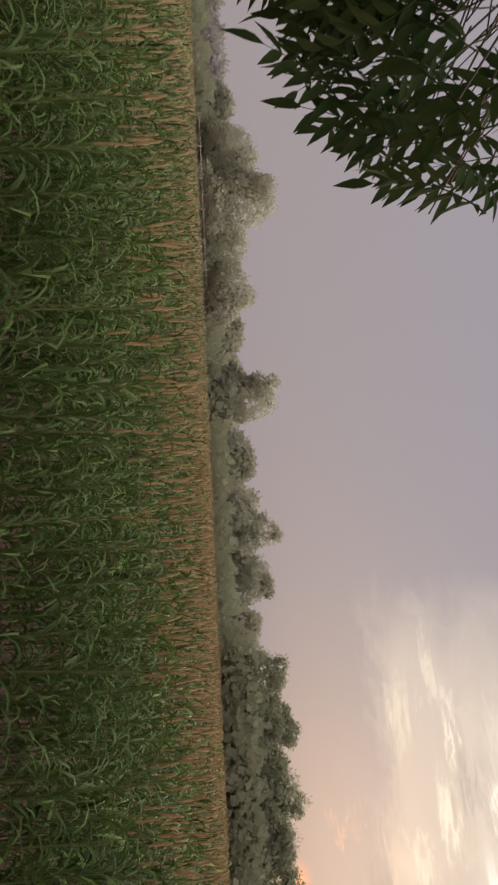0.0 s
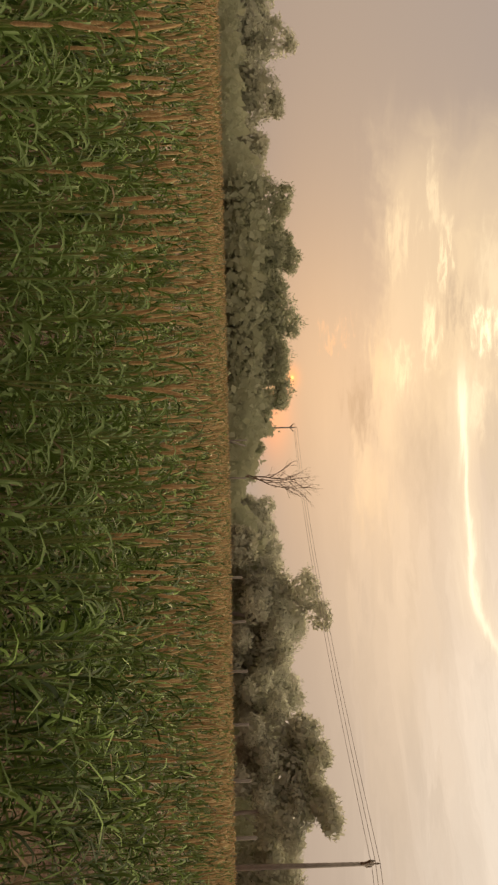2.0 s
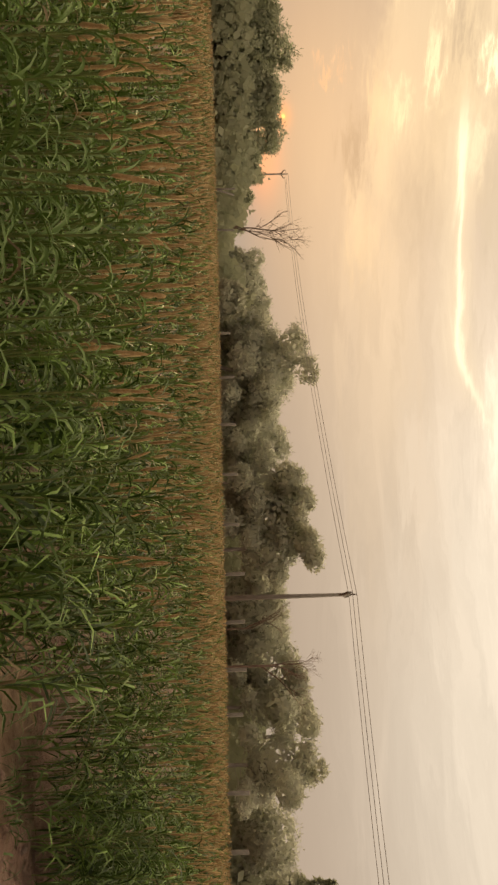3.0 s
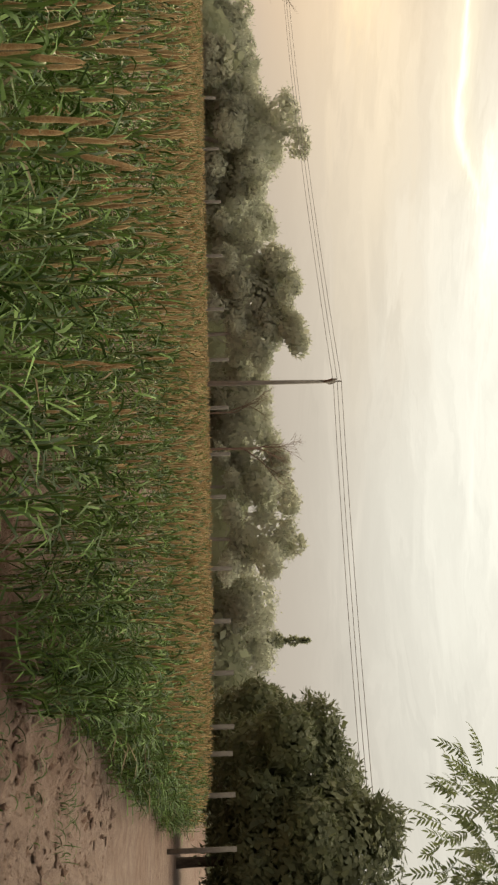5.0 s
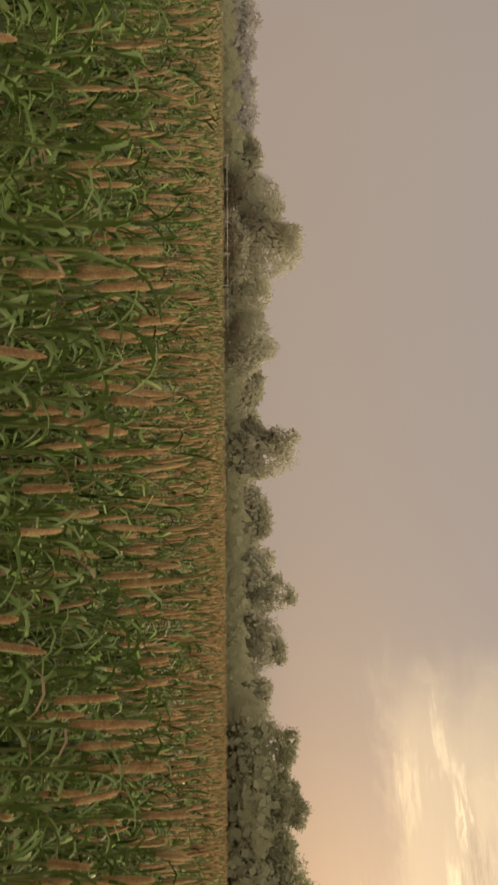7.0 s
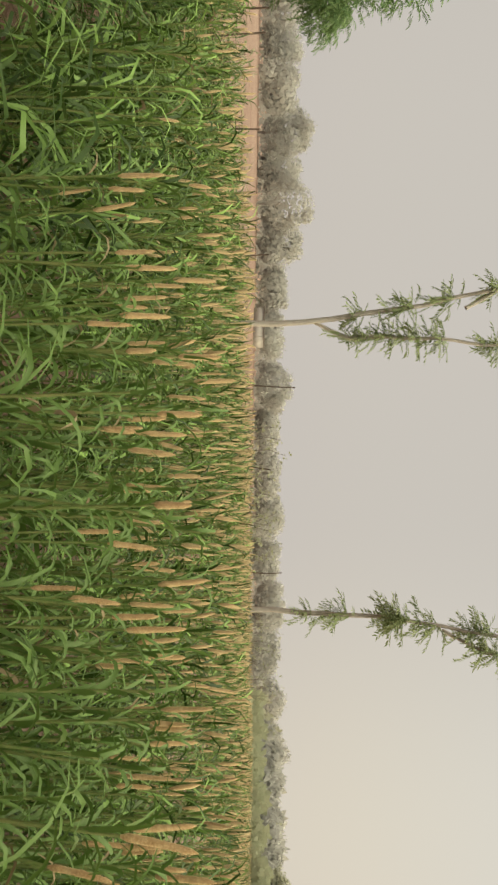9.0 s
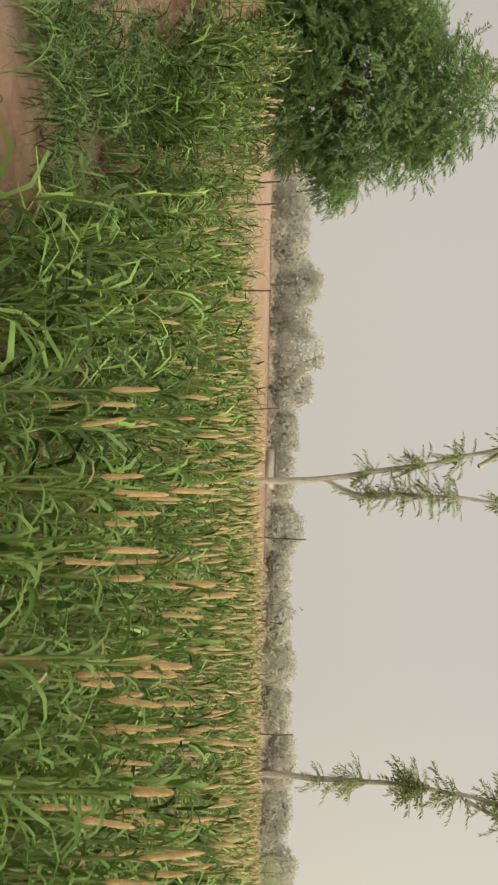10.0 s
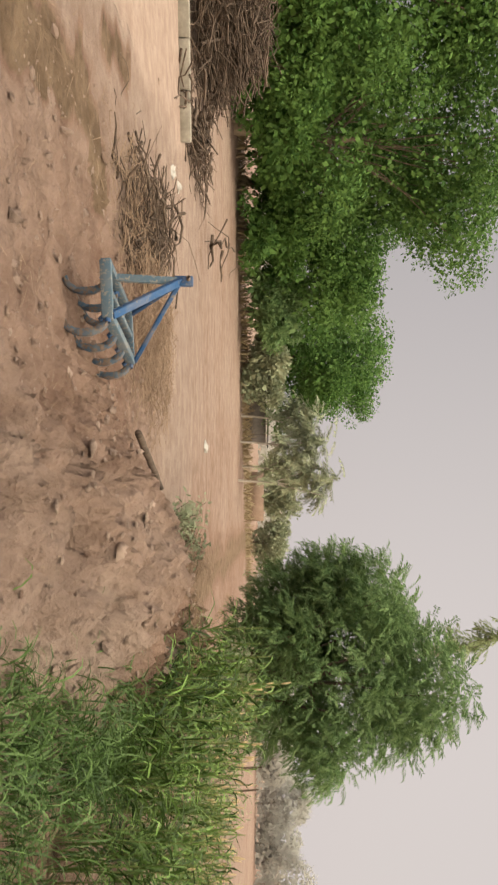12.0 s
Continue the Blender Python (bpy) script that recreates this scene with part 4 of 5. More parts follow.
# ---- pinnate leaves, for what is near enough to show them ----
def frond_mesh(rng, length, pairs, leaflet, width, curl=0.5):
    """A stalk along +x with curved leaflets to both sides, drooping towards the tip; quads."""
    s = np.linspace(0, 1, 6)
    stalk = np.stack([s * length, 0 * s, -curl * length * 0.35 * s ** 2], 1)
    pieces = [tube(stalk, [length * 0.007 + 0.0008, 0.0006], 4)]
    for i in range(pairs * 2 + 1):
        t = 0.18 + 0.82 * (i // 2) / max(pairs, 1)
        side = 1 if i % 2 else -1
        if i == pairs * 2:
            t, side = 1.0, 0
        foot = np.array([t * length, 0, -curl * length * 0.35 * t * t])
        ang = side * radians(rng.uniform(42, 72)) * (1 - 0.35 * t)
        d = np.array([math.cos(ang), math.sin(ang), -rng.uniform(0.15, 0.6)])
        d /= np.linalg.norm(d)
        w = np.cross(d, [0, 0, 1.0])
        w /= np.linalg.norm(w)
        nn = np.cross(w, d)
        L = leaflet * rng.uniform(0.75, 1.15) * (1 - 0.25 * abs(t - 0.5))
        q = np.linspace(0, 1, 5)
        wid = width * np.array([0.12, 0.85, 1.0, 0.6, 0.04]) * 0.5
        sick = side * 0.16 * L * q ** 2
        C = foot + d * (q * L)[:, None] - nn * (0.25 * L * q ** 2)[:, None] - w * sick[:, None] * 1.2
        V = np.stack([C - w * wid[:, None] + nn * wid[:, None] * 0.25, C, C + w * wid[:, None] + nn * wid[:, None] * 0.25], 1).reshape(-1, 3)
        k = np.arange(4)[:, None] * 3
        pieces.append((V, np.concatenate([k + [[0, 1, 4, 3]], k + [[1, 2, 5, 4]]])))
    return gather(pieces)


def hang(x, y, z, heading, dip, roll):
    """The pose of a frond at a place: it points along heading and dips."""
    return pose(x, y, z) @ pose(0, 0, 0, 0, 0, heading) @ pose(0, 0, 0, 0, dip, 0) @ pose(0, 0, 0, roll, 0, 0)


def near_branch_tree():
    """The tree at the path whose drooping twigs hang into the view at the start."""
    rng = np.random.default_rng(77)
    base = new("roadside_tree")
    base.location = (-3.3, -1.7, 0)
    tagged(base, "dark leafy neem tree with drooping twigs over the path", "tree")
    eye = np.array([-0.37, -0.37, 1.66]) - np.array([-3.3, -1.7, 0])
    wood = [tube(wander(rng, (0, 0, -0.1), (0.1, 0.2, 2.9), 8, 0.06), [0.17, 0.13, 0.10], 10)]
    limb = wander(rng, (0.1, 0.2, 2.7), (1.6, 3.0, 3.0), 9, 0.05)
    wood.append(tube(limb, [0.07, 0.025], 8))
    kinds = [frond_mesh(rng, 0.20, 5, 0.078, 0.0205, 0.9) for _ in range(6)]
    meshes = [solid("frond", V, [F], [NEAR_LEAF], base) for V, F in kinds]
    first = set()
    spots = []
    while len(spots) < 84:
        az = rng.uniform(-35, -18.0)
        low = 5.9 + max(az + 27.5, -3) * 0.5 + 1.2 * math.sin(az * 1.7)
        el = low + rng.exponential(7.5)
        if el < 27:
            spots.append((az, el, low))
    for az, el, low in spots:
        d = rng.uniform(1.5, 1.95)
        # the tip; the foot lies up and away from the open side
        tip = eye + np.array([math.sin(radians(az)) * math.cos(radians(el)), math.cos(radians(az)) * math.cos(radians(el)), math.sin(radians(el))]) * d
        heading = rng.normal(-55, 50) if rng.random() < 0.6 else rng.uniform(-180, 180)
        dip = rng.uniform(15, 70)
        way = np.array([math.cos(radians(heading)) * math.cos(radians(dip)), math.sin(radians(heading)) * math.cos(radians(dip)), -math.sin(radians(dip))])
        foot = tip - way * 0.22
        k = int(rng.integers(0, len(meshes)))
        if k in first:
            ob = meshes[k].copy()
            scene.collection.objects.link(ob)
        else:
            ob = meshes[k]
            first.add(k)
        ob.matrix_basis = hang(*foot, heading, dip, rng.uniform(-40, 40))
        s = limb[int(rng.integers(4, 9))]
        wood.append(tube(wander(rng, s + rng.normal(0, 0.03, 3), foot, 7, 0.22), [0.004, 0.0018], 4))
    V, F = gather(wood)
    solid("trunk", V, [F], [BARK], base)
    # the crown goes on above
    c, d = in_lumps(rng, crown_lumps(rng, 2.3, 2.4, 10), 4200)
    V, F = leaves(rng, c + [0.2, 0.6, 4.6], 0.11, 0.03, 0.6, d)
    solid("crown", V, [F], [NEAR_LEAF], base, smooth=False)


near_branch_tree()


def spray(rng, length, pairs, leaflet, width):
    """A light frond: one blade a leaflet, along +x."""
    t = np.repeat(np.linspace(0.12, 1.0, pairs), 2)
    side = np.tile([1.0, -1.0], pairs)
    foot = np.stack([t * length, 0 * t, -0.22 * length * t ** 2], 1)
    a = side * np.radians(rng.uniform(35, 65, len(t)))
    d = np.stack([np.cos(a), np.sin(a), -rng.uniform(0.1, 0.6, len(t))], 1)
    d /= np.linalg.norm(d, axis=1)[:, None]
    w = np.cross(d, [0, 0, 1.0])
    w /= np.linalg.norm(w, axis=1)[:, None]
    L = leaflet * rng.uniform(0.75, 1.2, (len(t), 1))
    mid = foot + d * L * 0.45
    V = np.stack([foot, mid - w * width * 0.5, mid + w * width * 0.5, foot + d * L - [0, 0, 0.2] * L], 1).reshape(-1, 3)
    return V, np.arange(len(t))[:, None] * 4 + [[0, 1, 3, 2]]


def feather_tree(name, x, y, label, stems, tufts, seed, trunk_r=0.075, size=0.42, mat=None, bark=None, ground=0.0, group=""):
    """A slim pale tree. stems: lists of (sideways, height); tufts: (stem, height, spread, number). Sideways is square to the view from the path."""
    rng = np.random.default_rng(seed)
    base = new(name)
    base.location = (x, y, ground)
    tagged(base, label, "tree", group)
    az = math.atan2(x + 1, y - 2.5)
    side = np.array([math.cos(az), -math.sin(az), 0])
    deep = np.array([math.sin(az), math.cos(az), 0])
    for i, line in enumerate(stems):
        h = np.array([q[1] for q in line], float)
        u = np.array([q[0] for q in line], float)
        hh = np.linspace(h[0], h[-1], 16)
        uu = np.interp(hh, h, u) + 0.015 * np.sin(hh * 5 + i)
        P = side * uu[:, None] + np.array([0, 0, 1.0]) * hh[:, None] + deep * (0.06 * i * (hh - h[0]))[:, None]
        V, F = tube(P, [trunk_r * (1.0 if i == 0 else 0.62), trunk_r * 0.35], 9)
        solid("trunk" if i == 0 else "limb", V, [F], [bark or PALE_BARK], base)
    kinds = [spray(rng, size * 0.95, 9, size * 0.24, size * 0.075) for _ in range(4)]
    for stem, h0, spread, number in tufts:
        line = stems[stem]
        pieces = []
        for _ in range(int(number * 1.7) + 2):
            h = h0 + rng.normal(0, spread)
            u = np.interp(h, [q[1] for q in line], [q[0] for q in line])
            foot = side * u + np.array([0, 0, h]) + deep * (0.06 * stem * (h - line[0][1]))
            V, F = kinds[int(rng.integers(0, 4))]
            m = hang(*foot, rng.uniform(-180, 180), rng.uniform(-30, 55), rng.uniform(-35, 35))
            m3 = np.array(m.to_3x3())
            pieces.append((V * rng.uniform(0.6, 1.1) @ m3.T + np.array(m.translation), F))
        V, F = gather(pieces)
        tagged(solid("leaf_tuft", V, [F], [mat or SLIM_LEAF], base, smooth=False), kind="stuff")
    return base


feather_tree("slim_tree", -12.0, 9.2, "slim pale-barked tree, forked, with sparse feathery leaf tufts",
             [[(0.0, -0.1), (0.0, 2.2), (-0.12, 2.85), (-0.22, 3.56), (-0.38, 4.4), (-0.58, 5.2), (-0.75, 7.0)],
              [(-0.04, 2.45), (0.22, 2.98), (0.17, 3.6), (0.2, 4.45), (0.27, 5.2), (0.28, 6.6)],
              [(-0.3, 4.8), (-0.75, 5.6), (-0.95, 6.6)]],
             [(0, 3.1, 0.06, 8), (0, 3.85, 0.10, 15), (0, 4.5, 0.12, 15), (0, 5.3, 0.15, 14), (1, 3.2, 0.16, 15), (1, 3.6, 0.15, 17), (1, 3.95, 0.15, 16), (1, 4.45, 0.08, 12), (1, 5.3, 0.1, 12), (0, 6.4, 0.3, 16), (1, 6.2, 0.2, 14), (2, 6.2, 0.2, 10)],
             801, trunk_r=0.058, size=0.36, group="slim trees")
feather_tree("slim_tree", -17.4, 22.4, "slim pale-barked single-stemmed tree with sparse leaf tufts",
             [[(0.0, -0.1), (0.0, 2.0), (0.1, 3.7), (0.12, 5.4), (0.35, 7.1), (0.6, 8.5), (0.8, 11.0)], [(0.5, 7.3), (1.1, 8.5), (1.4, 10.0)]],
             [(0, 3.2, 0.08, 5), (0, 4.2, 0.22, 14), (0, 5.9, 0.25, 44), (0, 7.0, 0.15, 12), (0, 8.4, 0.3, 22), (1, 8.9, 0.3, 14), (0, 10.0, 0.4, 26)],
             802, trunk_r=0.10, size=0.78, group="slim trees")
feather_tree("slim_tree", -19.6, 4.3, "slim pale-barked tree rising behind the young neem",
             [[(0.0, -0.1), (0.0, 3.0), (-0.1, 5.4), (-0.45, 6.6), (-0.95, 7.7), (-1.3, 9.5)]],
             [(0, 5.7, 0.2, 14), (0, 6.5, 0.25, 22), (0, 7.4, 0.25, 20), (0, 8.8, 0.4, 24)],
             803, trunk_r=0.10, size=0.6, group="slim trees")
# pale feathery trees by the hut
for k, (a, r, h) in enumerate(((-95.5, 52, 5.6), (-97.3, 54, 5.2), (-92.8, 50, 6.0), (-93.8, 56, 4.6))):
    p = bearing(a, r, 0, -1.7, 1.4)
    feather_tree("drumstick_tree", p.x, p.y, "thin pale-stemmed tree with feathery yellowish leaves",
                 [[(0, -0.1), (0.2, h * 0.5), (-0.1, h * 0.95)], [(0.1, h * 0.3), (0.9, h * 0.85)], [(0.1, h * 0.35), (-0.8, h * 0.8)]],
                 [(0, h * 0.9, 0.4, 26), (1, h * 0.8, 0.35, 22), (2, h * 0.75, 0.35, 22), (0, h * 0.6, 0.5, 20)],
                 820 + k, trunk_r=0.075, size=1.3, mat=GREY_LEAF, group="trees by the hut")


def young_neem(x, y, ground):
    """The bushy round neem on the bank, all feathery sprays."""
    rng = np.random.default_rng(700)
    base = new("young_neem_tree")
    base.location = (x, y, ground)
    tagged(base, "bushy round young neem tree on the soil bank", "tree")
    lumps = [(0, 0, 2.5, 1.55, 1.55, 1.5), (0.1, 0.2, 3.75, 1.1, 1.1, 1.0), (-0.2, 0.1, 1.4, 1.35, 1.35, 0.9)]
    for _ in range(26):
        a, e = rng.uniform(0, 6.28), rng.uniform(-0.75, 1.2)
        q = 1.42 * math.cos(e)
        lumps.append((q * math.cos(a), q * math.sin(a), 2.65 + 1.72 * math.sin(e), *([rng.uniform(0.4, 0.72)] * 2), rng.uniform(0.35, 0.6)))
    wood = [tube(wander(rng, (0, 0, -0.3), (0.05, 0.1, 3.2), 8, 0.06), [0.10, 0.08, 0.02], 9)]
    wood.append(tube(wander(rng, (0.1, 0.05, -0.3), (0.5, 0.6, 2.4), 7, 0.08), [0.06, 0.02], 7))
    for q in lumps[3:]:
        wood.append(tube(wander(rng, (0.03, 0.05, rng.uniform(0.5, 2.2)), q[:3], 6, 0.12), [0.03, 0.006], 5))
    V, F = gather(wood)
    solid("trunk", V, [F], [BARK], base)
    kinds = [spray(rng, 0.28, 9, 0.085, 0.021) for _ in range(5)]
    c, d = in_lumps(rng, lumps, 5400, 0.66)
    pieces = []
    for q, w in zip(c, d):
        V, F = kinds[int(rng.integers(0, 5))]
        m = hang(*q, math.degrees(math.atan2(w[1], w[0])) + rng.normal(0, 40), rng.uniform(-35, 45) - 25 * w[2], rng.uniform(-50, 50))
        pieces.append((V @ np.array(m.to_3x3()).T + np.array(m.translation), F))
    c, d = in_lumps(rng, lumps, 9000, 0.6)
    heart = np.array([0, 0, 2.5])
    pieces.append(leaves(rng, heart + (c - heart) * 0.9, 0.15, 0.05, 0.2, d, lie=0.4))
    V, F = gather(pieces)
    solid("crown", V, [F], [BUSH_LEAF], base, smooth=False)


young_neem(-16.1, 3.88, 0.38)


def right_tree():
    """Neem by the field's right end, with feathery outer leaves."""
    rng = np.random.default_rng(88)
    base = new("neem_tree")
    base.location = (6.4, 1.25, 0)
    tagged(base, "young neem tree with feathery light green leaves beside the field", "tree")
    wood = [tube(wander(rng, (0, 0, -0.1), (0.2, 0.3, 4.2), 8, 0.06), [0.09, 0.06, 0.02], 8)]
    kinds = [frond_mesh(rng, 0.22, 6, 0.07, 0.02, 0.7) for _ in range(5)]
    pieces = []
    c, d = in_lumps(rng, [(0.0, 0.5, 4.1, 1.2, 1.2, 0.9), (0.3, 1.2, 3.7, 0.7, 0.7, 0.55), (-0.3, 0.2, 4.8, 0.9, 0.9, 0.7), (0.6, 0.8, 4.5, 0.8, 0.8, 0.6)], 900, 0.3)
    for q, w in zip(c, d):
        V, F = kinds[int(rng.integers(0, 5))]
        m = hang(*q, math.degrees(math.atan2(w[1], w[0])) + rng.normal(0, 30), rng.uniform(-20, 50), rng.uniform(-40, 40))
        pieces.append((V @ np.array(m.to_3x3()).T + np.array(m.translation), F))
    for _ in range(14):
        wood.append(tube(wander(rng, (0.15, 0.2, rng.uniform(2.6, 4.0)), c[int(rng.integers(0, len(c)))], 6, 0.12), [0.022, 0.005], 5))
    V, F = gather(wood)
    solid("trunk", V, [F], [BARK], base)
    V, F = gather(pieces)
    solid("crown", V, [F], [SLIM_LEAF], base, smooth=False)


right_tree()


# ---- bare trees ----
def bare_tree(name, x, y, height, spread, seed, label, clear=0.35, thick=0.11, upright=1.0):
    """A leafless tree: limbs fork again and again."""
    rng = np.random.default_rng(seed)
    base = new(name)
    base.location = (x, y, 0)
    tagged(base, label, "tree")
    trunk = wander(rng, (0, 0, -0.1), (0.1, 0.1, height * clear), 6, 0.06)
    wood = [tube(trunk, [thick, thick * 0.75], 7)]

    def fork(p, d, length, r, depth):
        q = p + d * length
        wood.append(tube(wander(rng, p, q, 5, 0.10), [r, r * 0.55], 5 if depth < 2 else 4))
        if depth >= 4:
            return
        for _ in range(3 if depth < 3 else 2):
            e = d + rng.normal(0, 0.42, 3) * np.array([spread, spread, 0.6])
            e[2] += 0.16 * upright
            e /= np.linalg.norm(e)
            fork(p + d * length * rng.uniform(0.55, 1.0), e, length * rng.uniform(0.55, 0.8), r * 0.55, depth + 1)

    for _ in range(3):
        d = np.array([*rng.normal(0, 0.3 * spread, 2), 1.0])
        d /= np.linalg.norm(d)
        fork(trunk[-1 - int(rng.integers(0, 2))], d, height * 0.27, thick * 0.6, 0)
    V, F = gather(wood)
    solid("trunk", V, [F], [BARE_WOOD], base)
    return base


p = bearing(34.0, 92)
bare_tree("bare_tree", p.x, p.y, 12.0, 1.0, 901, "leafless tree with thin upright branches against the sunset", 0.3, 0.16)
p = bearing(63.4, 74)
bare_tree("bare_tree", p.x, p.y, 9.0, 1.5, 905, "leafless tree with tangled spreading branches", 0.45, 0.13, 0.3)
p = bearing(61.0, 78)
bare_tree("bare_tree", p.x, p.y, 7.4, 1.2, 906, "half-dead tree with thin bare twigs", 0.5, 0.1, 0.6)


def spire_tree(x, y, h):
    """A narrow tree like a fir that stands above the others."""
    rng = np.random.default_rng(19)
    base = new("spire_tree")
    base.location = (x, y, 0)
    tagged(base, "narrow pointed dark tree rising above the tree line", "tree")
    V, F = tube([(0, 0, 0), (0, 0, h * 0.5), (0, 0, h)], [0.14, 0.03], 7)
    solid("trunk", V, [F], [BARK], base)
    z = rng.uniform(0.55, 1.0, 1500)
    a = rng.uniform(0, 6.28, 1500)
    r = (1.02 - z) * 2.2 * rng.random(1500) ** 0.5 * (0.55 + 0.45 * np.sign(np.sin(z * 46)))
    c = np.stack([r * np.cos(a), r * np.sin(a), z * h - r * 0.25], 1)
    V, F = leaves(rng, c, 0.35, 0.14, 0.2, np.stack([np.cos(a), np.sin(a), 0 * a], 1))
    solid("crown", V, [F], [TREE_LEAF], base, smooth=False)


p = bearing(76.7, 88)
spire_tree(p.x, p.y, 11.0)


# ---- poles, wires, fence ----
def bar(points, a, b):
    """A flat or square bar along points, closed at its ends; half sizes a and b. Quads."""
    P = np.asarray(points, float)
    d = np.gradient(P, axis=0)
    d /= np.linalg.norm(d, axis=1)[:, None]
    ref = np.where(np.abs(d[:, 2:3]) > 0.95, [[1.0, 0, 0]], [[0, 0, 1.0]])
    u = np.cross(ref, d)
    u /= np.linalg.norm(u, axis=1)[:, None]
    for i in range(1, len(u)):
        if u[i] @ u[i - 1] < 0:
            u[i] *= -1
    v = np.cross(d, u)
    V = np.stack([P - a * u - b * v, P + a * u - b * v, P + a * u + b * v, P - a * u + b * v], 1).reshape(-1, 3)
    k = np.arange(4)
    F = [np.stack([i * 4 + k, i * 4 + (k + 1) % 4, i * 4 + 4 + (k + 1) % 4, i * 4 + 4 + k], 1) for i in range(len(P) - 1)]
    e = (len(P) - 1) * 4
    F.append(np.array([[3, 2, 1, 0], [e, e + 1, e + 2, e + 3]]))
    return V, np.concatenate(F)


def smooth_bevel(ob, width):
    m = ob.modifiers.new("edge", "BEVEL")
    m.width, m.segments, m.limit_method = width, 2, "ANGLE"
    return ob


def utility_pole(x, y, h, along, label):
    base = new("utility_pole")
    base.location = (x, y, 0)
    tagged(base, label, "utility pole")
    V, F = bar([(0, 0, -0.2), (0, 0, h * 0.5), (0, 0, h - 0.35)], 0.13, 0.10)
    V[-4:, :2] *= 0.6
    V[4:8, :2] *= 0.8
    solid("post", V, [F], [CONCRETE], base, smooth=False)
    c, s = math.cos(along), math.sin(along)

    def at(u, z):
        return (c * u, s * u, z)
    for sign in (-1, 1):
        V, F = bar([at(0, h - 1.05), at(sign * 0.4, h - 0.72), at(sign * 0.75, h - 0.62)], 0.06, 0.045)
        solid("cross_arm", V, [F], [RUST], base, smooth=False)
        V, F = tube([at(sign * 0.75, h - 0.62), at(sign * 0.75, h - 0.5), at(sign * 0.75, h - 0.36)], [0.045, 0.06, 0.03], 8)
        solid("insulator", V, [F], [CONCRETE], base)
    V, F = tube([(0, 0, h - 0.4), (0, 0, h - 0.15), (0, 0, h)], [0.04, 0.05, 0.03], 8)
    solid("insulator", V, [F], [CONCRETE], base)
    return [Vector((x, y, 0)) + Vector(at(-0.75, h - 0.36)), Vector((x, y, h)), Vector((x, y, 0)) + Vector(at(0.75, h - 0.36))]


POLES = [(57.3, 95.6, 10.5), (42.0, 26.2, 9.15), (37.5, -34.0, 8.6)]
ends = [utility_pole(x, y, h, 0.35, "tall grey concrete power pole with short arms") for x, y, h in POLES]
for a, b in zip(ends, ends[1:]):
    for p, q in zip(a, b):
        t = np.linspace(0, 1, 20)[:, None]
        P = np.array(p)[None] * (1 - t) + np.array(q)[None] * t
        P[:, 2] -= 4 * 0.55 * (t * (1 - t))[:, 0]
        V, F = tube(P, [0.016, 0.016], 4)
        ob = solid("power_wire", V, [F], [WIRE])
        tagged(ob, "thin dark power line strung between poles", "power line", "power lines")


def fence_post(x, y, h, lean=0.0, wide=0.075):
    ob_v, ob_f = bar([(0, 0, -0.2), (lean * 0.5, 0, h * 0.5), (lean, 0, h)], wide, wide * 0.85)
    ob = solid("fence_post", ob_v, [ob_f], [POST], smooth=False)
    ob.location = (x, y, 0)
    tagged(ob, "grey concrete fence post standing at the field", "fence post", "fence posts")
    return ob


prng = np.random.default_rng(3)
for a, e in ((42.1, 0.52), (45.3, 0.70), (48.5, 0.76), (52.0, 0.77), (55.5, 0.8), (58.9, 1.08), (62.2, 0.98), (65.3, 1.03), (68.2, 0.7), (72.9, 0.96), (76.4, 0.8), (79.7, 0.9), (83.0, 0.85), (84.6, 0.7), (87.0, 0.8), (90.0, 0.8)):
    r = np.interp(a, [42, 52, 60, 66, 73, 80, 90], [62, 52, 44, 39, 35, 31, 28])
    p = bearing(a, r, 0, -0.45, 2.2)
    fence_post(p.x, p.y, 1.69 + r * math.tan(radians(e)), prng.normal(0, 0.06))
p = bearing(32.6, 70, 0, -0.45, 2.2)
fence_post(p.x, p.y, 3.0, 0.0, 0.06)
fence_post(p.x - 0.5, p.y, 2.9, 1.1, 0.06)
p = bearing(35.2, 66, 0, -0.45, 2.2)
fence_post(p.x, p.y, 2.8, 0.1, 0.06)
p = bearing(-8.7, 66, 0, -0.4, -0.4)
fence_post(p.x, p.y, 3.3, 0.05, 0.05)


def white_rail():
    base = new("field_fence")
    tagged(base, "low white rail fence at the far end of the millet", "fence")
    P = [bearing(a, 63 + 0.15 * a, 1.72, -0.4, 0) for a in np.linspace(-22, -11, 12)]
    V, F = tube([tuple(q) for q in P], [0.022, 0.022], 5)
    solid("rail", V, [F], [WHITE], base)
    for q in P[::2]:
        V, F = bar([(q.x, q.y, -0.2), (q.x, q.y, 0.9), (q.x, q.y, 1.85)], 0.04, 0.04)
        solid("post", V, [F], [CONCRETE], base, smooth=False)


white_rail()


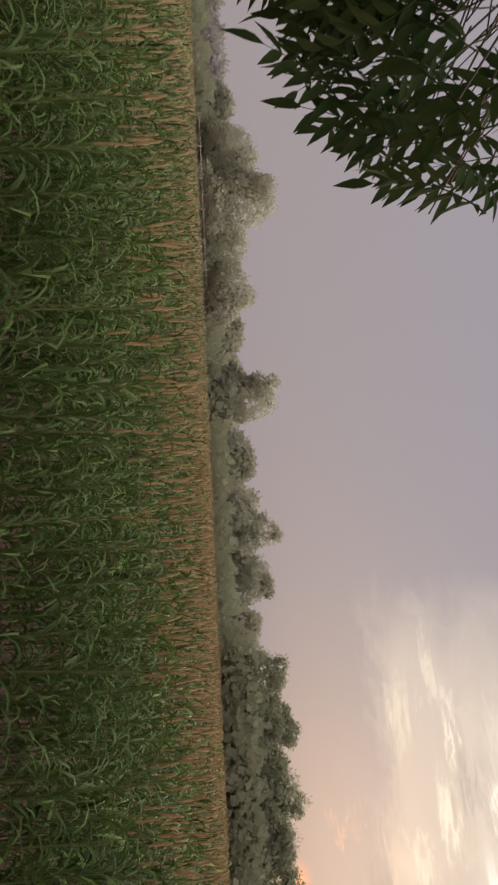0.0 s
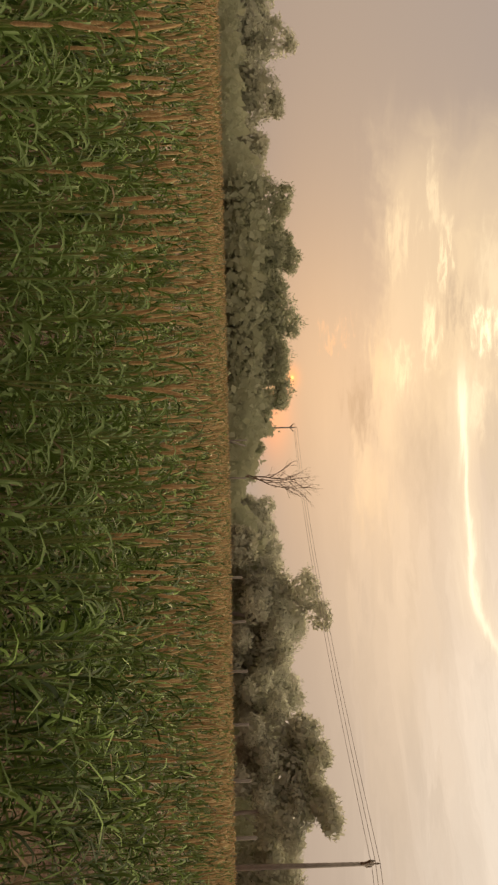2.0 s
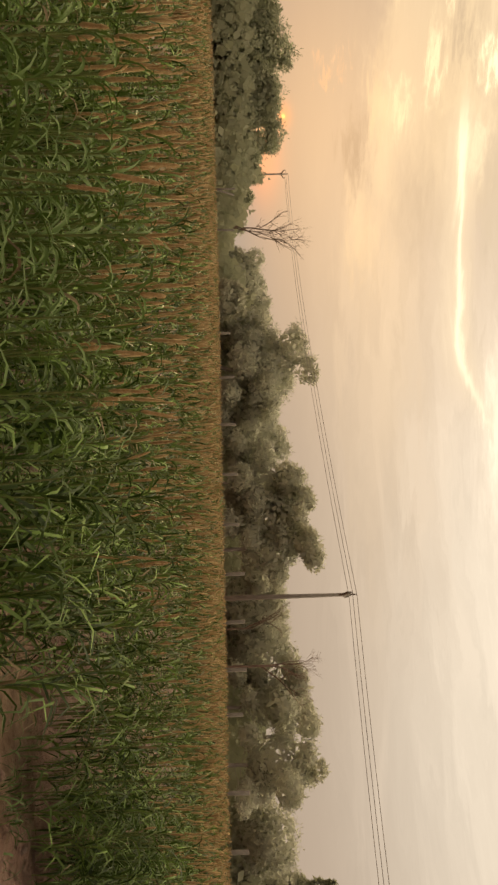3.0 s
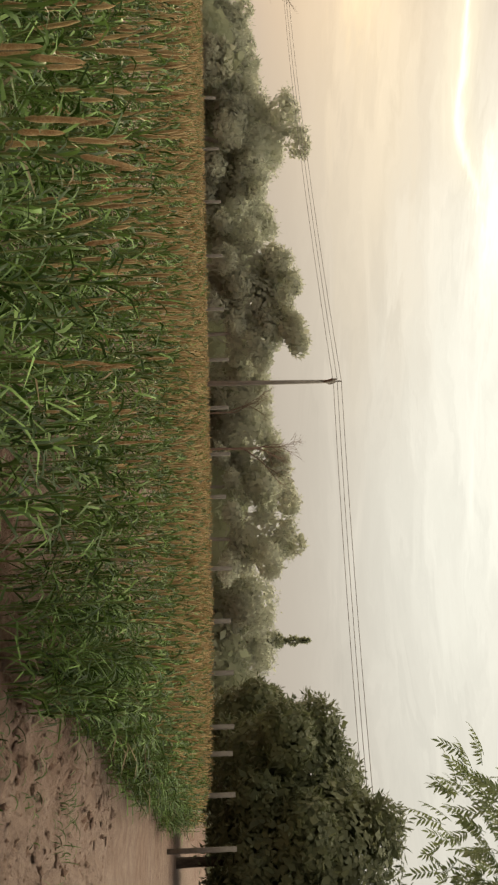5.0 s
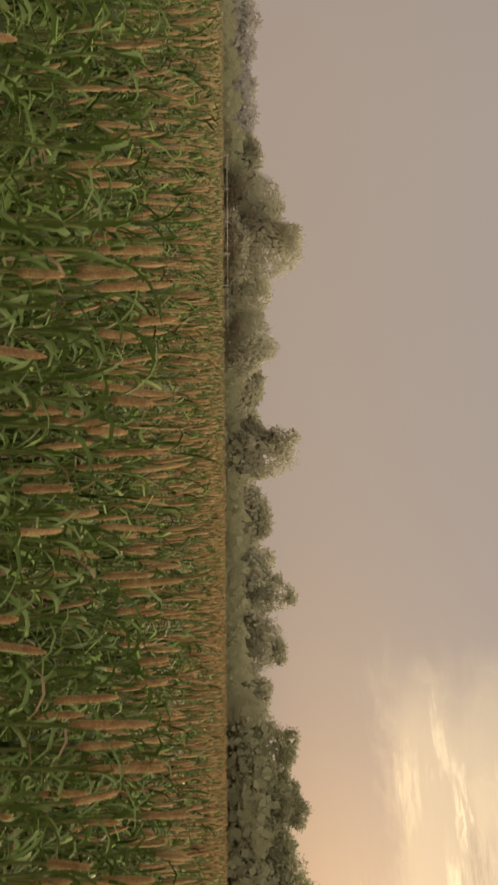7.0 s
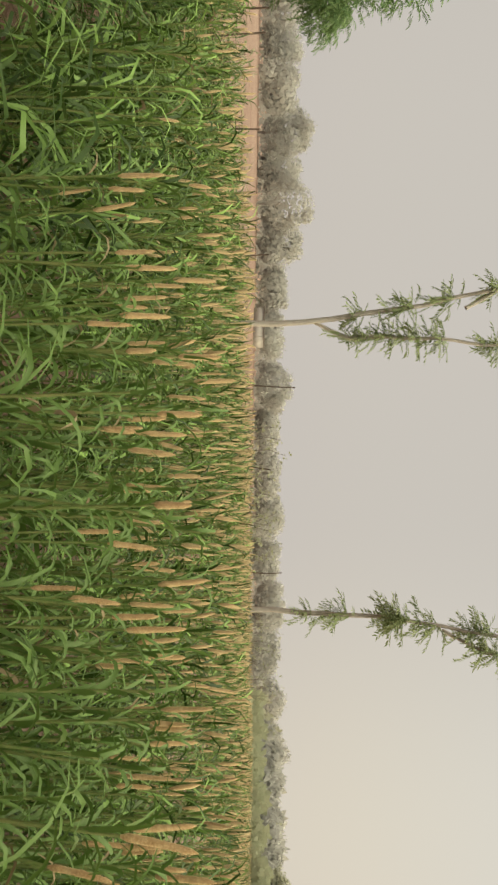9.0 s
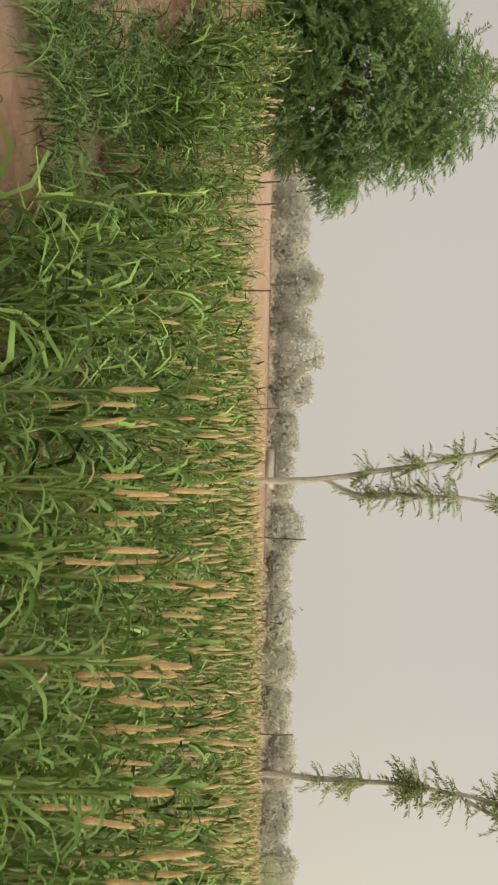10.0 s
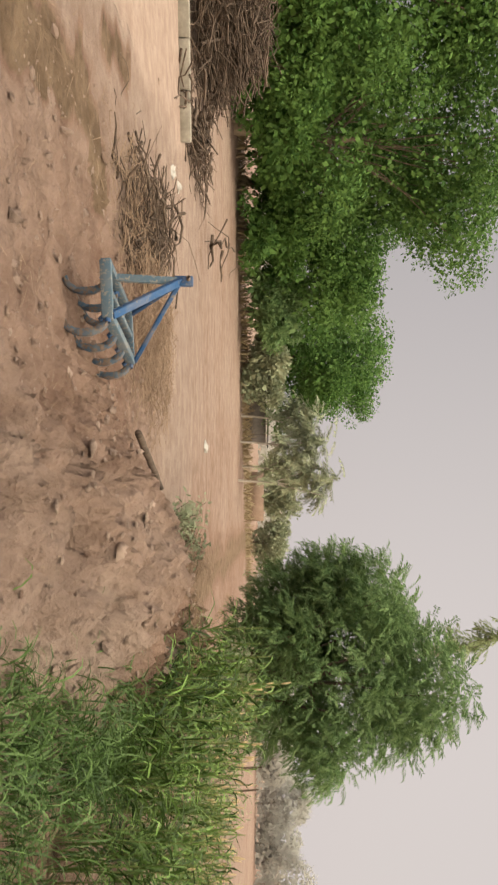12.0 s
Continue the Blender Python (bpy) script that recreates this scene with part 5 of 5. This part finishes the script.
# ---- the yard ----
def cultivator():
    """Tined cultivator: box frame, curved tines, three-point mast."""
    base = new("cultivator")
    base.location = (-8.13, -0.21, 0)
    base.scale = (0.91, 0.91, 0.91)
    tagged(base, "blue steel tractor cultivator with rusty curved tines parked on soil", "cultivator")
    U, W = np.array([-0.98, 0.19, 0]), np.array([-0.19, -0.98, 0])

    def at(u, v, z):
        return U * u + W * v + np.array([0, 0, z])

    def beam(name, a, b, w, h, mat, label=""):
        a, b = np.array(a), np.array(b)
        V, F = bar([a, (a + b) / 2, b], w, h)
        return smooth_bevel(solid(name, V, [F], [mat], base, label, smooth=False), 0.006)
    B, C, A, D = at(0, 0, 0.47), at(1.08, 0, 0.50), at(-0.02, 0.52, 0.42), at(1.06, 0.52, 0.45)
    beam("front_beam", B, A, 0.035, 0.05, GREY_PAINT, "worn grey-blue steel beam")
    beam("side_beam", B + (B - C) * 0.03, C, 0.035, 0.045, GREY_PAINT, "worn grey-blue steel beam")
    beam("back_beam", C, D, 0.03, 0.04, GREY_PAINT)
    beam("side_beam", A, D, 0.03, 0.045, GREY_PAINT)
    beam("centre_beam", (A + B) * 0.5, (C + D) * 0.5, 0.025, 0.035, GREY_PAINT)
    top = at(0.47, 0.57, 1.04)
    beam("mast_strut", B + [0, 0, 0.04], top, 0.036, 0.024, BLUE_PAINT, "bright blue flat strut")
    beam("mast_strut", C + [0, 0, 0.04], top, 0.03, 0.022, BLUE_PAINT)
    beam("mast_strut", at(0.30, 0.52, 0.46), top, 0.035, 0.025, GREY_PAINT)
    beam("mast_strut", D + [0, 0, 0.04], top, 0.028, 0.02, BLUE_PAINT)
    beam("hitch_bracket", top - [0, 0, 0.05], top + np.array([0, 0, 0.12]), 0.045, 0.035, BLUE_PAINT)
    V, F = tube([top + U * -0.09 + [0, 0, 0.08], top + [0, 0, 0.08], top + U * 0.09 + [0, 0, 0.08]], [0.018, 0.018], 8)
    solid("hitch_pin", V, [F], [RUST], base)
    for q in (B, C):
        V, F = tube([q + W * -0.07, q, q + W * 0.05], [0.028, 0.028], 8)
        solid("pin", V, [F], [BLUE_PAINT], base)

    def tine(u, v, z, s):
        a = np.linspace(radians(80), radians(-70), 9)
        pts = [at(u, v + 0.05, z)]
        for q in a:
            pts.append(at(u, v - 0.02 - 0.13 * s * math.cos(q), z - 0.19 + 0.19 * math.sin(q)))
        pts.append(at(u, v + 0.10 * s, z - 0.43))
        pts.append(at(u, v + 0.19 * s, z - 0.50))
        V, F = bar(pts, 0.034, 0.026)
        t = smooth_bevel(solid("tine", V, [F], [TINE_PAINT], base, "worn blue and rusty curved steel tine", smooth=False), 0.004)
        V, F = bar([pts[-3], (pts[-3] + pts[-1]) * 0.5 + W * -0.01, pts[-1] + W * 0.02 - np.array([0, 0, 0.03])], 0.045, 0.01)
        solid("share", V, [F], [RUST], t, smooth=False)
        V, F = bar([at(u, v - 0.05, z - 0.05), at(u, v + 0.0, z), at(u, v + 0.05, z + 0.05)], 0.05, 0.02)
        solid("clamp", V, [F], [BLUE_PAINT], t, smooth=False)
    for k in range(4):
        tine(0.04 + 0.35 * k, 0.0, 0.45 + 0.01 * k, 1.0)
    for k in range(3):
        tine(0.2 + 0.36 * k, 0.48, 0.40 + 0.01 * k, 1.0)


cultivator()


def stick_pile(name, x, y, size, number, length, thick, mat, label, seed, lift=0.0, heading=None, category="brushwood"):
    """A heap of crooked sticks. size: half length, half depth, height."""
    rng = np.random.default_rng(seed)
    base = new(name)
    z0 = float(lay(np.array([x]), np.array([y]))[0][0])
    base.location = (x, y, z0 + lift)
    tagged(base, label, category)
    pieces = []
    few = number < 10
    for _ in range(number):
        q = rng.normal(0, 0.45, 2)
        h = size[2] * max(0.0, 1 - (q ** 2).sum()) * rng.random() ** 0.6
        c = np.array([q[0] * size[0], q[1] * size[1], h + thick])
        a = (heading if heading is not None else 0) + (rng.normal(0, 0.5) if heading is not None else rng.uniform(0, 6.28))
        L = length * rng.uniform(0.4, 1.2)
        d = np.array([math.cos(a), math.sin(a), rng.normal(0, 0.22)]) * L * 0.5
        lo, hi = c - d, c + d
        lo[2], hi[2] = max(lo[2], 0.0), max(hi[2], 0.0)
        r = thick * rng.uniform(0.4, 1.3)
        if not few and mat is not STRAW and len(pieces) < 60:
            # stout branches lie among the twigs
            r *= 2.4
            lo[2], hi[2] = lo[2] + 0.1 * size[2], hi[2] + 0.1 * size[2]
        pieces.append(tube(wander(rng, lo, hi, 6, 0.35), [r, r * 0.4], 7 if few else 4))
    if few:
        for V, F in pieces:
            solid("branch", V, [F], [mat], base)
    else:
        if mat is not STRAW:
            for V, F in pieces[:60]:
                solid("stick", V, [F], [mat], base)
            pieces = pieces[60:]
        V, F = gather(pieces)
        tagged(solid("straw" if mat is STRAW else "brushwood", V, [F], [mat], base), kind="stuff")
    return base


stick_pile("brush_pile", -19.8, -9.9, (3.0, 1.2, 1.75), 1500, 1.7, 0.016, DEAD_WOOD, "high heap of dry dark brushwood behind a concrete kerb", 1, category="brush pile")
stick_pile("brush_pile", -11.9, -2.3, (1.3, 0.8, 0.5), 420, 1.0, 0.008, DEAD_WOOD, "low heap of dry twigs and stalks behind the cultivator", 2, category="brush pile")
stick_pile("straw_heap", -11.6, -2.2, (1.9, 1.0, 0.3), 420, 0.6, 0.0045, STRAW, "dry tan stalks strewn over the twig heap", 12, category="straw")
stick_pile("brush_pile", -19.0, -6.6, (2.6, 0.5, 0.35), 130, 1.6, 0.014, DEAD_WOOD, "dry fallen branches along the track", 3, heading=3.0, category="brush pile")
stick_pile("straw_heap", -11.7, -1.1, (1.5, 1.0, 0.34), 900, 0.5, 0.005, STRAW, "heap of dry tan straw beside the cultivator", 4, category="straw")
stick_pile("straw_heap", -13.0, -0.7, (1.9, 0.9, 0.16), 800, 0.45, 0.0045, STRAW, "loose dry straw spread on dug soil", 5, category="straw")
stick_pile("stick", -24.5, -6.4, (0.5, 0.2, 0.3), 5, 2.4, 0.05, DEAD_WOOD, "crooked fallen branch on the ploughed field", 6, heading=0.3, category="branch")
stick_pile("stick", -30.4, -7.6, (0.4, 0.2, 0.5), 3, 1.8, 0.05, DEAD_WOOD, "short crooked branch on the ploughed field", 7, heading=1.4, category="branch")
stick_pile("brush_pile", -18.0, 2.2, (1.6, 0.6, 0.5), 90, 1.3, 0.009, STRAW, "thin dry stalks beside the soil bank", 8, heading=2.5)


def log(name, a, b, r, label, mat=None, seed=1):
    """A weathered log lying half in the soil, with a knot and split ends."""
    rng = np.random.default_rng(seed)
    base_at = np.array(a, float)
    V, F = tube(wander(rng, (0, 0, 0), np.array(b, float) - base_at, 9, 0.015), [r * 0.9, r, r * 0.95, r * 0.7], 9)
    V += rng.normal(0, r * 0.03, V.shape)
    n = len(V)
    caps = np.array([[0, 8, 7, 6], [0, 6, 5, 4], [0, 4, 3, 2], [n - 9, n - 8, n - 7, n - 6], [n - 9, n - 6, n - 5, n - 4], [n - 9, n - 4, n - 3, n - 2]])
    ob = solid(name, V, [np.concatenate([F, caps])], [mat or DEAD_WOOD])
    ob.location = a
    tagged(ob, label, "log")


def on(x, y, up=0.0):
    return (x, y, float(lay(np.array([x]), np.array([y]))[0][0]) + up)


log("log", on(-10.8, 0.45, 0.16), on(-13.0, 0.98, 0.2), 0.045, "weathered brown log lying on dug soil", None, 4)
log("log", on(-9.9, 2.7, 0.02), on(-11.2, 2.9, 0.05), 0.07, "short brown log half buried in the soil bank", DEAD_WOOD, 5)


def concrete_kerb():
    """Three worn kerb stones end to end."""
    a, b = np.array([-16.3, -8.6, 0.08]), np.array([-17.1, -5.9, 0.08])
    for k in range(3):
        p, q = a + (b - a) * (k / 3 + 0.006), a + (b - a) * ((k + 1) / 3 - 0.006)
        p[0], q[0] = p[0] + 0.03 * (k % 2), q[0] + 0.03 * (k % 2)
        V, F = bar([p, (p + q) / 2, q], 0.10, 0.12)
        ob = smooth_bevel(solid("kerb_stone", V, [F], [CONCRETE], smooth=False), 0.02)
        tagged(ob, "low grey concrete kerb stone before the brush pile", "kerb", "kerb stones")


concrete_kerb()


def plastic_bag(x, y, s, seed):
    rng = np.random.default_rng(seed)
    u, v = np.meshgrid(np.linspace(0, 2 * np.pi, 12, endpoint=False), np.linspace(0.05, np.pi * 0.5, 5))
    r = s * (1 + 0.25 * rng.normal(0, 1, u.shape))
    V = np.stack([r * np.cos(u) * np.cos(v - 0.05), r * np.sin(u) * np.cos(v - 0.05) * 0.7, 0.45 * r * np.sin(v)], -1).reshape(-1, 3)
    k = np.arange(12)
    F = np.concatenate([np.stack([i * 12 + k, i * 12 + (k + 1) % 12, i * 12 + 12 + (k + 1) % 12, i * 12 + 12 + k], 1) for i in range(4)])
    ob = solid("plastic_bag", V, [F], [WHITE])
    ob.location = on(x, y)
    tagged(ob, "crumpled white plastic bag littering the ground", "bag", "litter")


plastic_bag(-15.7, -4.7, 0.15, 1)
plastic_bag(-16.7, -4.85, 0.13, 2)
plastic_bag(-24.0, -0.55, 0.2, 3)


def hut():
    p = bearing(-97.8, 66, 0, -1.7, 1.4)
    base = new("hut")
    base.location = (p.x, p.y, 0)
    base.rotation_euler = (0, 0, radians(-7))
    tagged(base, "low dark hut with dark walls and roof under trees", "hut")
    for q0, q1 in (((-1.6, -2.4), (-1.6, 2.4)), ((1.6, -2.4), (1.6, 2.4)), ((-1.5, -2.4), (1.5, -2.4)), ((-1.5, 2.4), (1.5, 2.4))):
        V, F = bar([(*q0, 0.8), ((q0[0] + q1[0]) / 2, (q0[1] + q1[1]) / 2, 0.8), (*q1, 0.8)], 0.12, 0.8)
        # walls share the roof's dark tone
        solid("wall", V, [F], [DARK_HUT], base, smooth=False)
    V, F = bar([(0, -2.8, 1.75), (0, 0, 1.8), (0, 2.8, 1.75)], 2.0, 0.06)
    solid("roof", V, [F], [DARK_HUT], base, smooth=False)


hut()


def mud_wall():
    p, q = bearing(-90.0, 70, 0, -1.7, 1.4), bearing(-93.4, 70, 0, -1.7, 1.4)
    V, F = bar([(p.x, p.y, 0.7), ((p.x + q.x) / 2, (p.y + q.y) / 2, 0.7), (q.x, q.y, 0.7)], 0.15, 0.75)
    ob = solid("mud_wall", V, [F], [MUD_WALL], smooth=False)
    tagged(ob, "low pinkish mud wall at the far edge of the field", "wall")


mud_wall()


def far_house():
    p = bearing(-59.6, 138, 0, -0.8, 2.6)
    base = new("farm_house")
    base.location = (p.x, p.y, 0)
    base.rotation_euler = (0, 0, radians(30))
    tagged(base, "small whitewashed flat-roofed farm house in the haze", "house")
    for q0, q1 in (((-2.6, -2), (2.6, -2)), ((-2.6, 2), (2.6, 2)), ((-2.6, -1.8), (-2.6, 1.8)), ((2.6, -1.8), (2.6, 1.8))):
        V, F = bar([(*q0, 0.85), ((q0[0] + q1[0]) / 2, (q0[1] + q1[1]) / 2, 0.85), (*q1, 0.85)], 0.12, 0.85)
        solid("wall", V, [F], [LIMEWASH], base, smooth=False)
    V, F = bar([(-2.9, 0, 1.79), (0, 0, 1.79), (2.9, 0, 1.79)], 2.3, 0.08)
    solid("roof", V, [F], [CONCRETE], base, smooth=False)


far_house()


# ---- stakes and weeds along the field's far edge ----
def stake(x, y, h, lean, r=0.025):
    rng = np.random.default_rng(int(abs(x * 100)))
    V, F = tube(wander(rng, (0, 0, -0.15), (lean, lean * 0.3, h), 7, 0.08), [r, r * 0.6], 6)
    ob = solid("stake", V, [F], [DEAD_WOOD])
    ob.location = (x, y, 0)
    tagged(ob, "thin crooked wooden stake at the edge of the millet", "stake", "stakes")


for a, r, h, lean in ((-55.5, 20, 2.45, 0.1), (-42.4, 24, 2.3, 0.0), (-50.3, 22, 1.9, 0.3), (-79.5, 15, 1.62, 0.1), (-77.6, 15, 1.58, -0.2), (-72.5, 16, 1.5, 0.1), (-64.0, 18, 1.75, -0.1)):
    p = bearing(a, r, 0, -0.8, 2.6)
    stake(p.x, p.y, h, lean)


def dry_shrub(x, y, h, r, seed, mat=None, label="sparse dry shrub with few dark leaves"):
    rng = np.random.default_rng(seed)
    base = new("shrub")
    base.location = on(x, y)
    tagged(base, label, "shrub", "shrubs")
    tips = []
    for _ in range(9):
        a, q = rng.uniform(0, 6.28), rng.uniform(0.3, 1) * r
        line = wander(rng, (0, 0, -0.05), (q * math.cos(a), q * math.sin(a), h * rng.uniform(0.6, 1)), 7, 0.18)
        V, F = tube(line, [0.014, 0.004], 5)
        solid("stem", V, [F], [DEAD_WOOD], base)
        tips.extend(line[3:])
    c = np.repeat(np.array(tips), 7, axis=0)
    c = c + rng.normal(0, 0.08, c.shape)
    V, F = leaves(rng, c, 0.11, 0.05, 0.2)
    tagged(solid("foliage", V, [F], [mat or TREE_LEAF], base, smooth=False), kind="stuff")


for k, (a, r, h, w) in enumerate(((-51.6, 20, 2.2, 0.7), (-49.0, 21, 2.0, 0.8), (-46.6, 22, 1.9, 0.6), (-38.0, 26, 2.3, 0.9), (-34.5, 28, 2.4, 0.8), (-76.5, 17, 1.4, 0.6), (-81.5, 15.5, 1.0, 0.4), (-44.6, 23, 2.2, 0.8))):
    p = bearing(a, r, 0, -0.8, 2.6)
    dry_shrub(p.x, p.y, h, w, 60 + k)
dry_shrub(-15.6, 1.4, 0.55, 0.6, 81, GREY_LEAF, "low grey-green shrub on the soil bank")
dry_shrub(-16.6, 1.6, 0.6, 0.7, 82, GREY_LEAF, "low grey-green shrub on the soil bank")
dry_shrub(-14.9, 3.6, 0.7, 0.5, 83, GREY_LEAF, "low grey-green shrub at the foot of the young neem")


def tuft(name, x, y, n, h, mat, label, seed, spread=0.7):
    rng = np.random.default_rng(seed)
    base = new(name)
    base.location = on(x, y)
    tagged(base, label, "grass", "grass tufts")
    rest = []
    for k in range(n * 2):
        foot = np.array([*rng.normal(0, spread * 0.45, 2), -0.02])
        V, F = blade(rng, foot, rng.uniform(0, 6.28), h * rng.uniform(0.4, 1.0), rng.uniform(0.008, 0.017), rng.uniform(50, 88), rng.uniform(70, 200), 5, False)
        if k < n // 2:
            solid("blade", V, [F], [mat], base)
        else:
            rest.append((V, F))
    V, F = gather(rest)
    tagged(solid("grass", V, [F], [mat], base), kind="stuff")


for k, (x, y, n, h) in enumerate(((-6.75, 2.65, 150, 0.42), (-7.0, 2.8, 150, 0.45), (-7.4, 2.85, 150, 0.48), (-7.8, 2.95, 150, 0.52), (-8.1, 3.2, 150, 0.6), (-6.8, 3.75, 80, 0.5), (-7.2, 3.65, 70, 0.45), (-8.5, 2.8, 90, 0.7), (-8.8, 3.3, 80, 0.7), (-9.5, 3.3, 80, 0.6), (-10.2, 3.2, 70, 0.6), (6.0, 4.1, 40, 0.35), (8.4, 3.3, 36, 0.3), (7.0, 3.4, 30, 0.25), (10.0, 2.9, 30, 0.3))):
    tuft("grass_tuft", x, y, n, h, GRASS_LEAF, "dense green grass tuft on dug soil at the field edge", 200 + k)


def margin():
    """Dry grass where the ploughed land meets the trees."""
    rng = np.random.default_rng(31)
    pieces = []
    for _ in range(2300):
        a = rng.uniform(-132, -84)
        r = np.interp(a, [-132, -110, -95, -84], [48, 50, 58, 72]) + rng.normal(0, 1.6)
        p = bearing(a, r, 0, -1.7, 1.4)
        pieces.append(blade(rng, np.array([p.x, p.y, 0.0]), rng.uniform(0, 6.28), rng.uniform(0.5, 1.1), 0.10, rng.uniform(50, 85), rng.uniform(20, 110), 3, False))
    V, F = gather(pieces)
    tagged(solid("dry_grass", V, [F], [DRY_LEAF]), "dry tan grass along the edge of the ploughed field", "grass", kind="stuff")


margin()


def clods():
    """Loose lumps of earth on the bank, round the cultivator and along the field's edge."""
    rng = np.random.default_rng(17)
    many, n = 2200, 4400
    x = np.concatenate([rng.uniform(-16, -6.5, many), rng.uniform(-14, -6.8, 1100), rng.uniform(4.5, 14, 1100)])
    y = np.concatenate([1.6 + (x[:many] + 8) * -0.27 + rng.normal(0.2, 0.9, many), rng.normal(-0.3, 1.6, 1100), rng.normal(3.0, 0.9, 1100)])
    s = np.where(np.arange(n) < many, 0.008 + 0.026 * rng.random(n) ** 2.2, 0.010 + 0.045 * rng.random(n) ** 4)
    s = np.where(x > 0, s * 1.2, s)
    z, _ = lay(x, y)
    u, v = np.meshgrid(np.linspace(0, 2 * np.pi, 6, endpoint=False), np.linspace(-0.5, 1.3, 3))
    unit = np.stack([np.cos(u) * np.cos(v), np.sin(u) * np.cos(v), np.sin(v) * 0.6], -1).reshape(-1, 3)
    V = unit[None] * s[:, None, None] * (1 + rng.normal(0, 0.28, (n, len(unit), 1))) * rng.uniform(0.6, 1.6, (n, 1, 3))
    V += np.stack([x, y, z - s * 0.1], 1)[:, None]
    k = np.arange(6)
    F = np.concatenate([np.stack([i * 6 + k, i * 6 + (k + 1) % 6, i * 6 + 6 + (k + 1) % 6, i * 6 + 6 + k], 1) for i in range(2)] + [np.array([[12, 13, 14, 15], [12, 15, 16, 17]])])
    F = (F[None] + (np.arange(n) * 18)[:, None, None]).reshape(-1, 4)
    ob = solid("soil_clods", V.reshape(-1, 3), [F], [SOIL], smooth=False)
    at = ob.data.attributes.new("fresh", "FLOAT", "POINT")
    at.data.foreach_set("value", np.repeat(np.clip(rng.normal(0.2, 0.12, n) + 0.35 * (x > 0), 0, 1), 18).astype(np.float32))
    tagged(ob, "loose brown clods of dug earth", "soil", kind="stuff")


clods()


def litter():
    """Bits of straw and stalks strewn over the bare soil."""
    rng = np.random.default_rng(23)
    n = 2600
    x = np.concatenate([rng.uniform(-20, -6.5, n - 500), rng.uniform(4.5, 13, 500)])
    y = np.concatenate([rng.normal(-0.6, 2.4, n - 500), rng.normal(2.9, 0.8, 500)])
    z, _ = lay(x, y)
    a = rng.uniform(0, 6.28, n)
    L = rng.uniform(0.02, 0.10, n)
    W = rng.uniform(0.0015, 0.004, n)
    d = np.stack([np.cos(a), np.sin(a), rng.normal(0, 0.12, n)], 1)
    w = np.stack([-np.sin(a), np.cos(a), 0 * a], 1)
    c = np.stack([x, y, z + 0.015 + rng.random(n) * 0.02], 1)
    V = np.stack([c - d * L[:, None] - w * W[:, None], c - d * L[:, None] + w * W[:, None], c + d * L[:, None] + w * W[:, None], c + d * L[:, None] - w * W[:, None]], 1).reshape(-1, 3)
    F = np.arange(n)[:, None] * 4 + [[0, 1, 2, 3]]
    tagged(solid("straw_litter", V, [F], [STRAW], smooth=False), "bits of dry straw strewn over bare soil", "straw", kind="stuff")


litter()


def stubble():
    """Dry grass and stubble on the bare field past the millet."""
    rng = np.random.default_rng(37)
    pieces = []
    while len(pieces) < 4200:
        y = 4.5 + 34 * rng.random() ** 1.6
        x = float(np.interp(y, *LEFT_EDGE)) - 0.4 - 26 * rng.random() ** 1.8
        pieces.append(blade(rng, np.array([x, y, 0.0]), rng.uniform(0, 6.28), rng.uniform(0.12, 0.42), 0.022, rng.uniform(50, 88), rng.uniform(20, 120), 3, False))
    V, F = gather(pieces)
    tagged(solid("stubble", V, [F], [DRY_LEAF]), "thin dry tan stubble on the bare field", "grass", kind="stuff")


stubble()
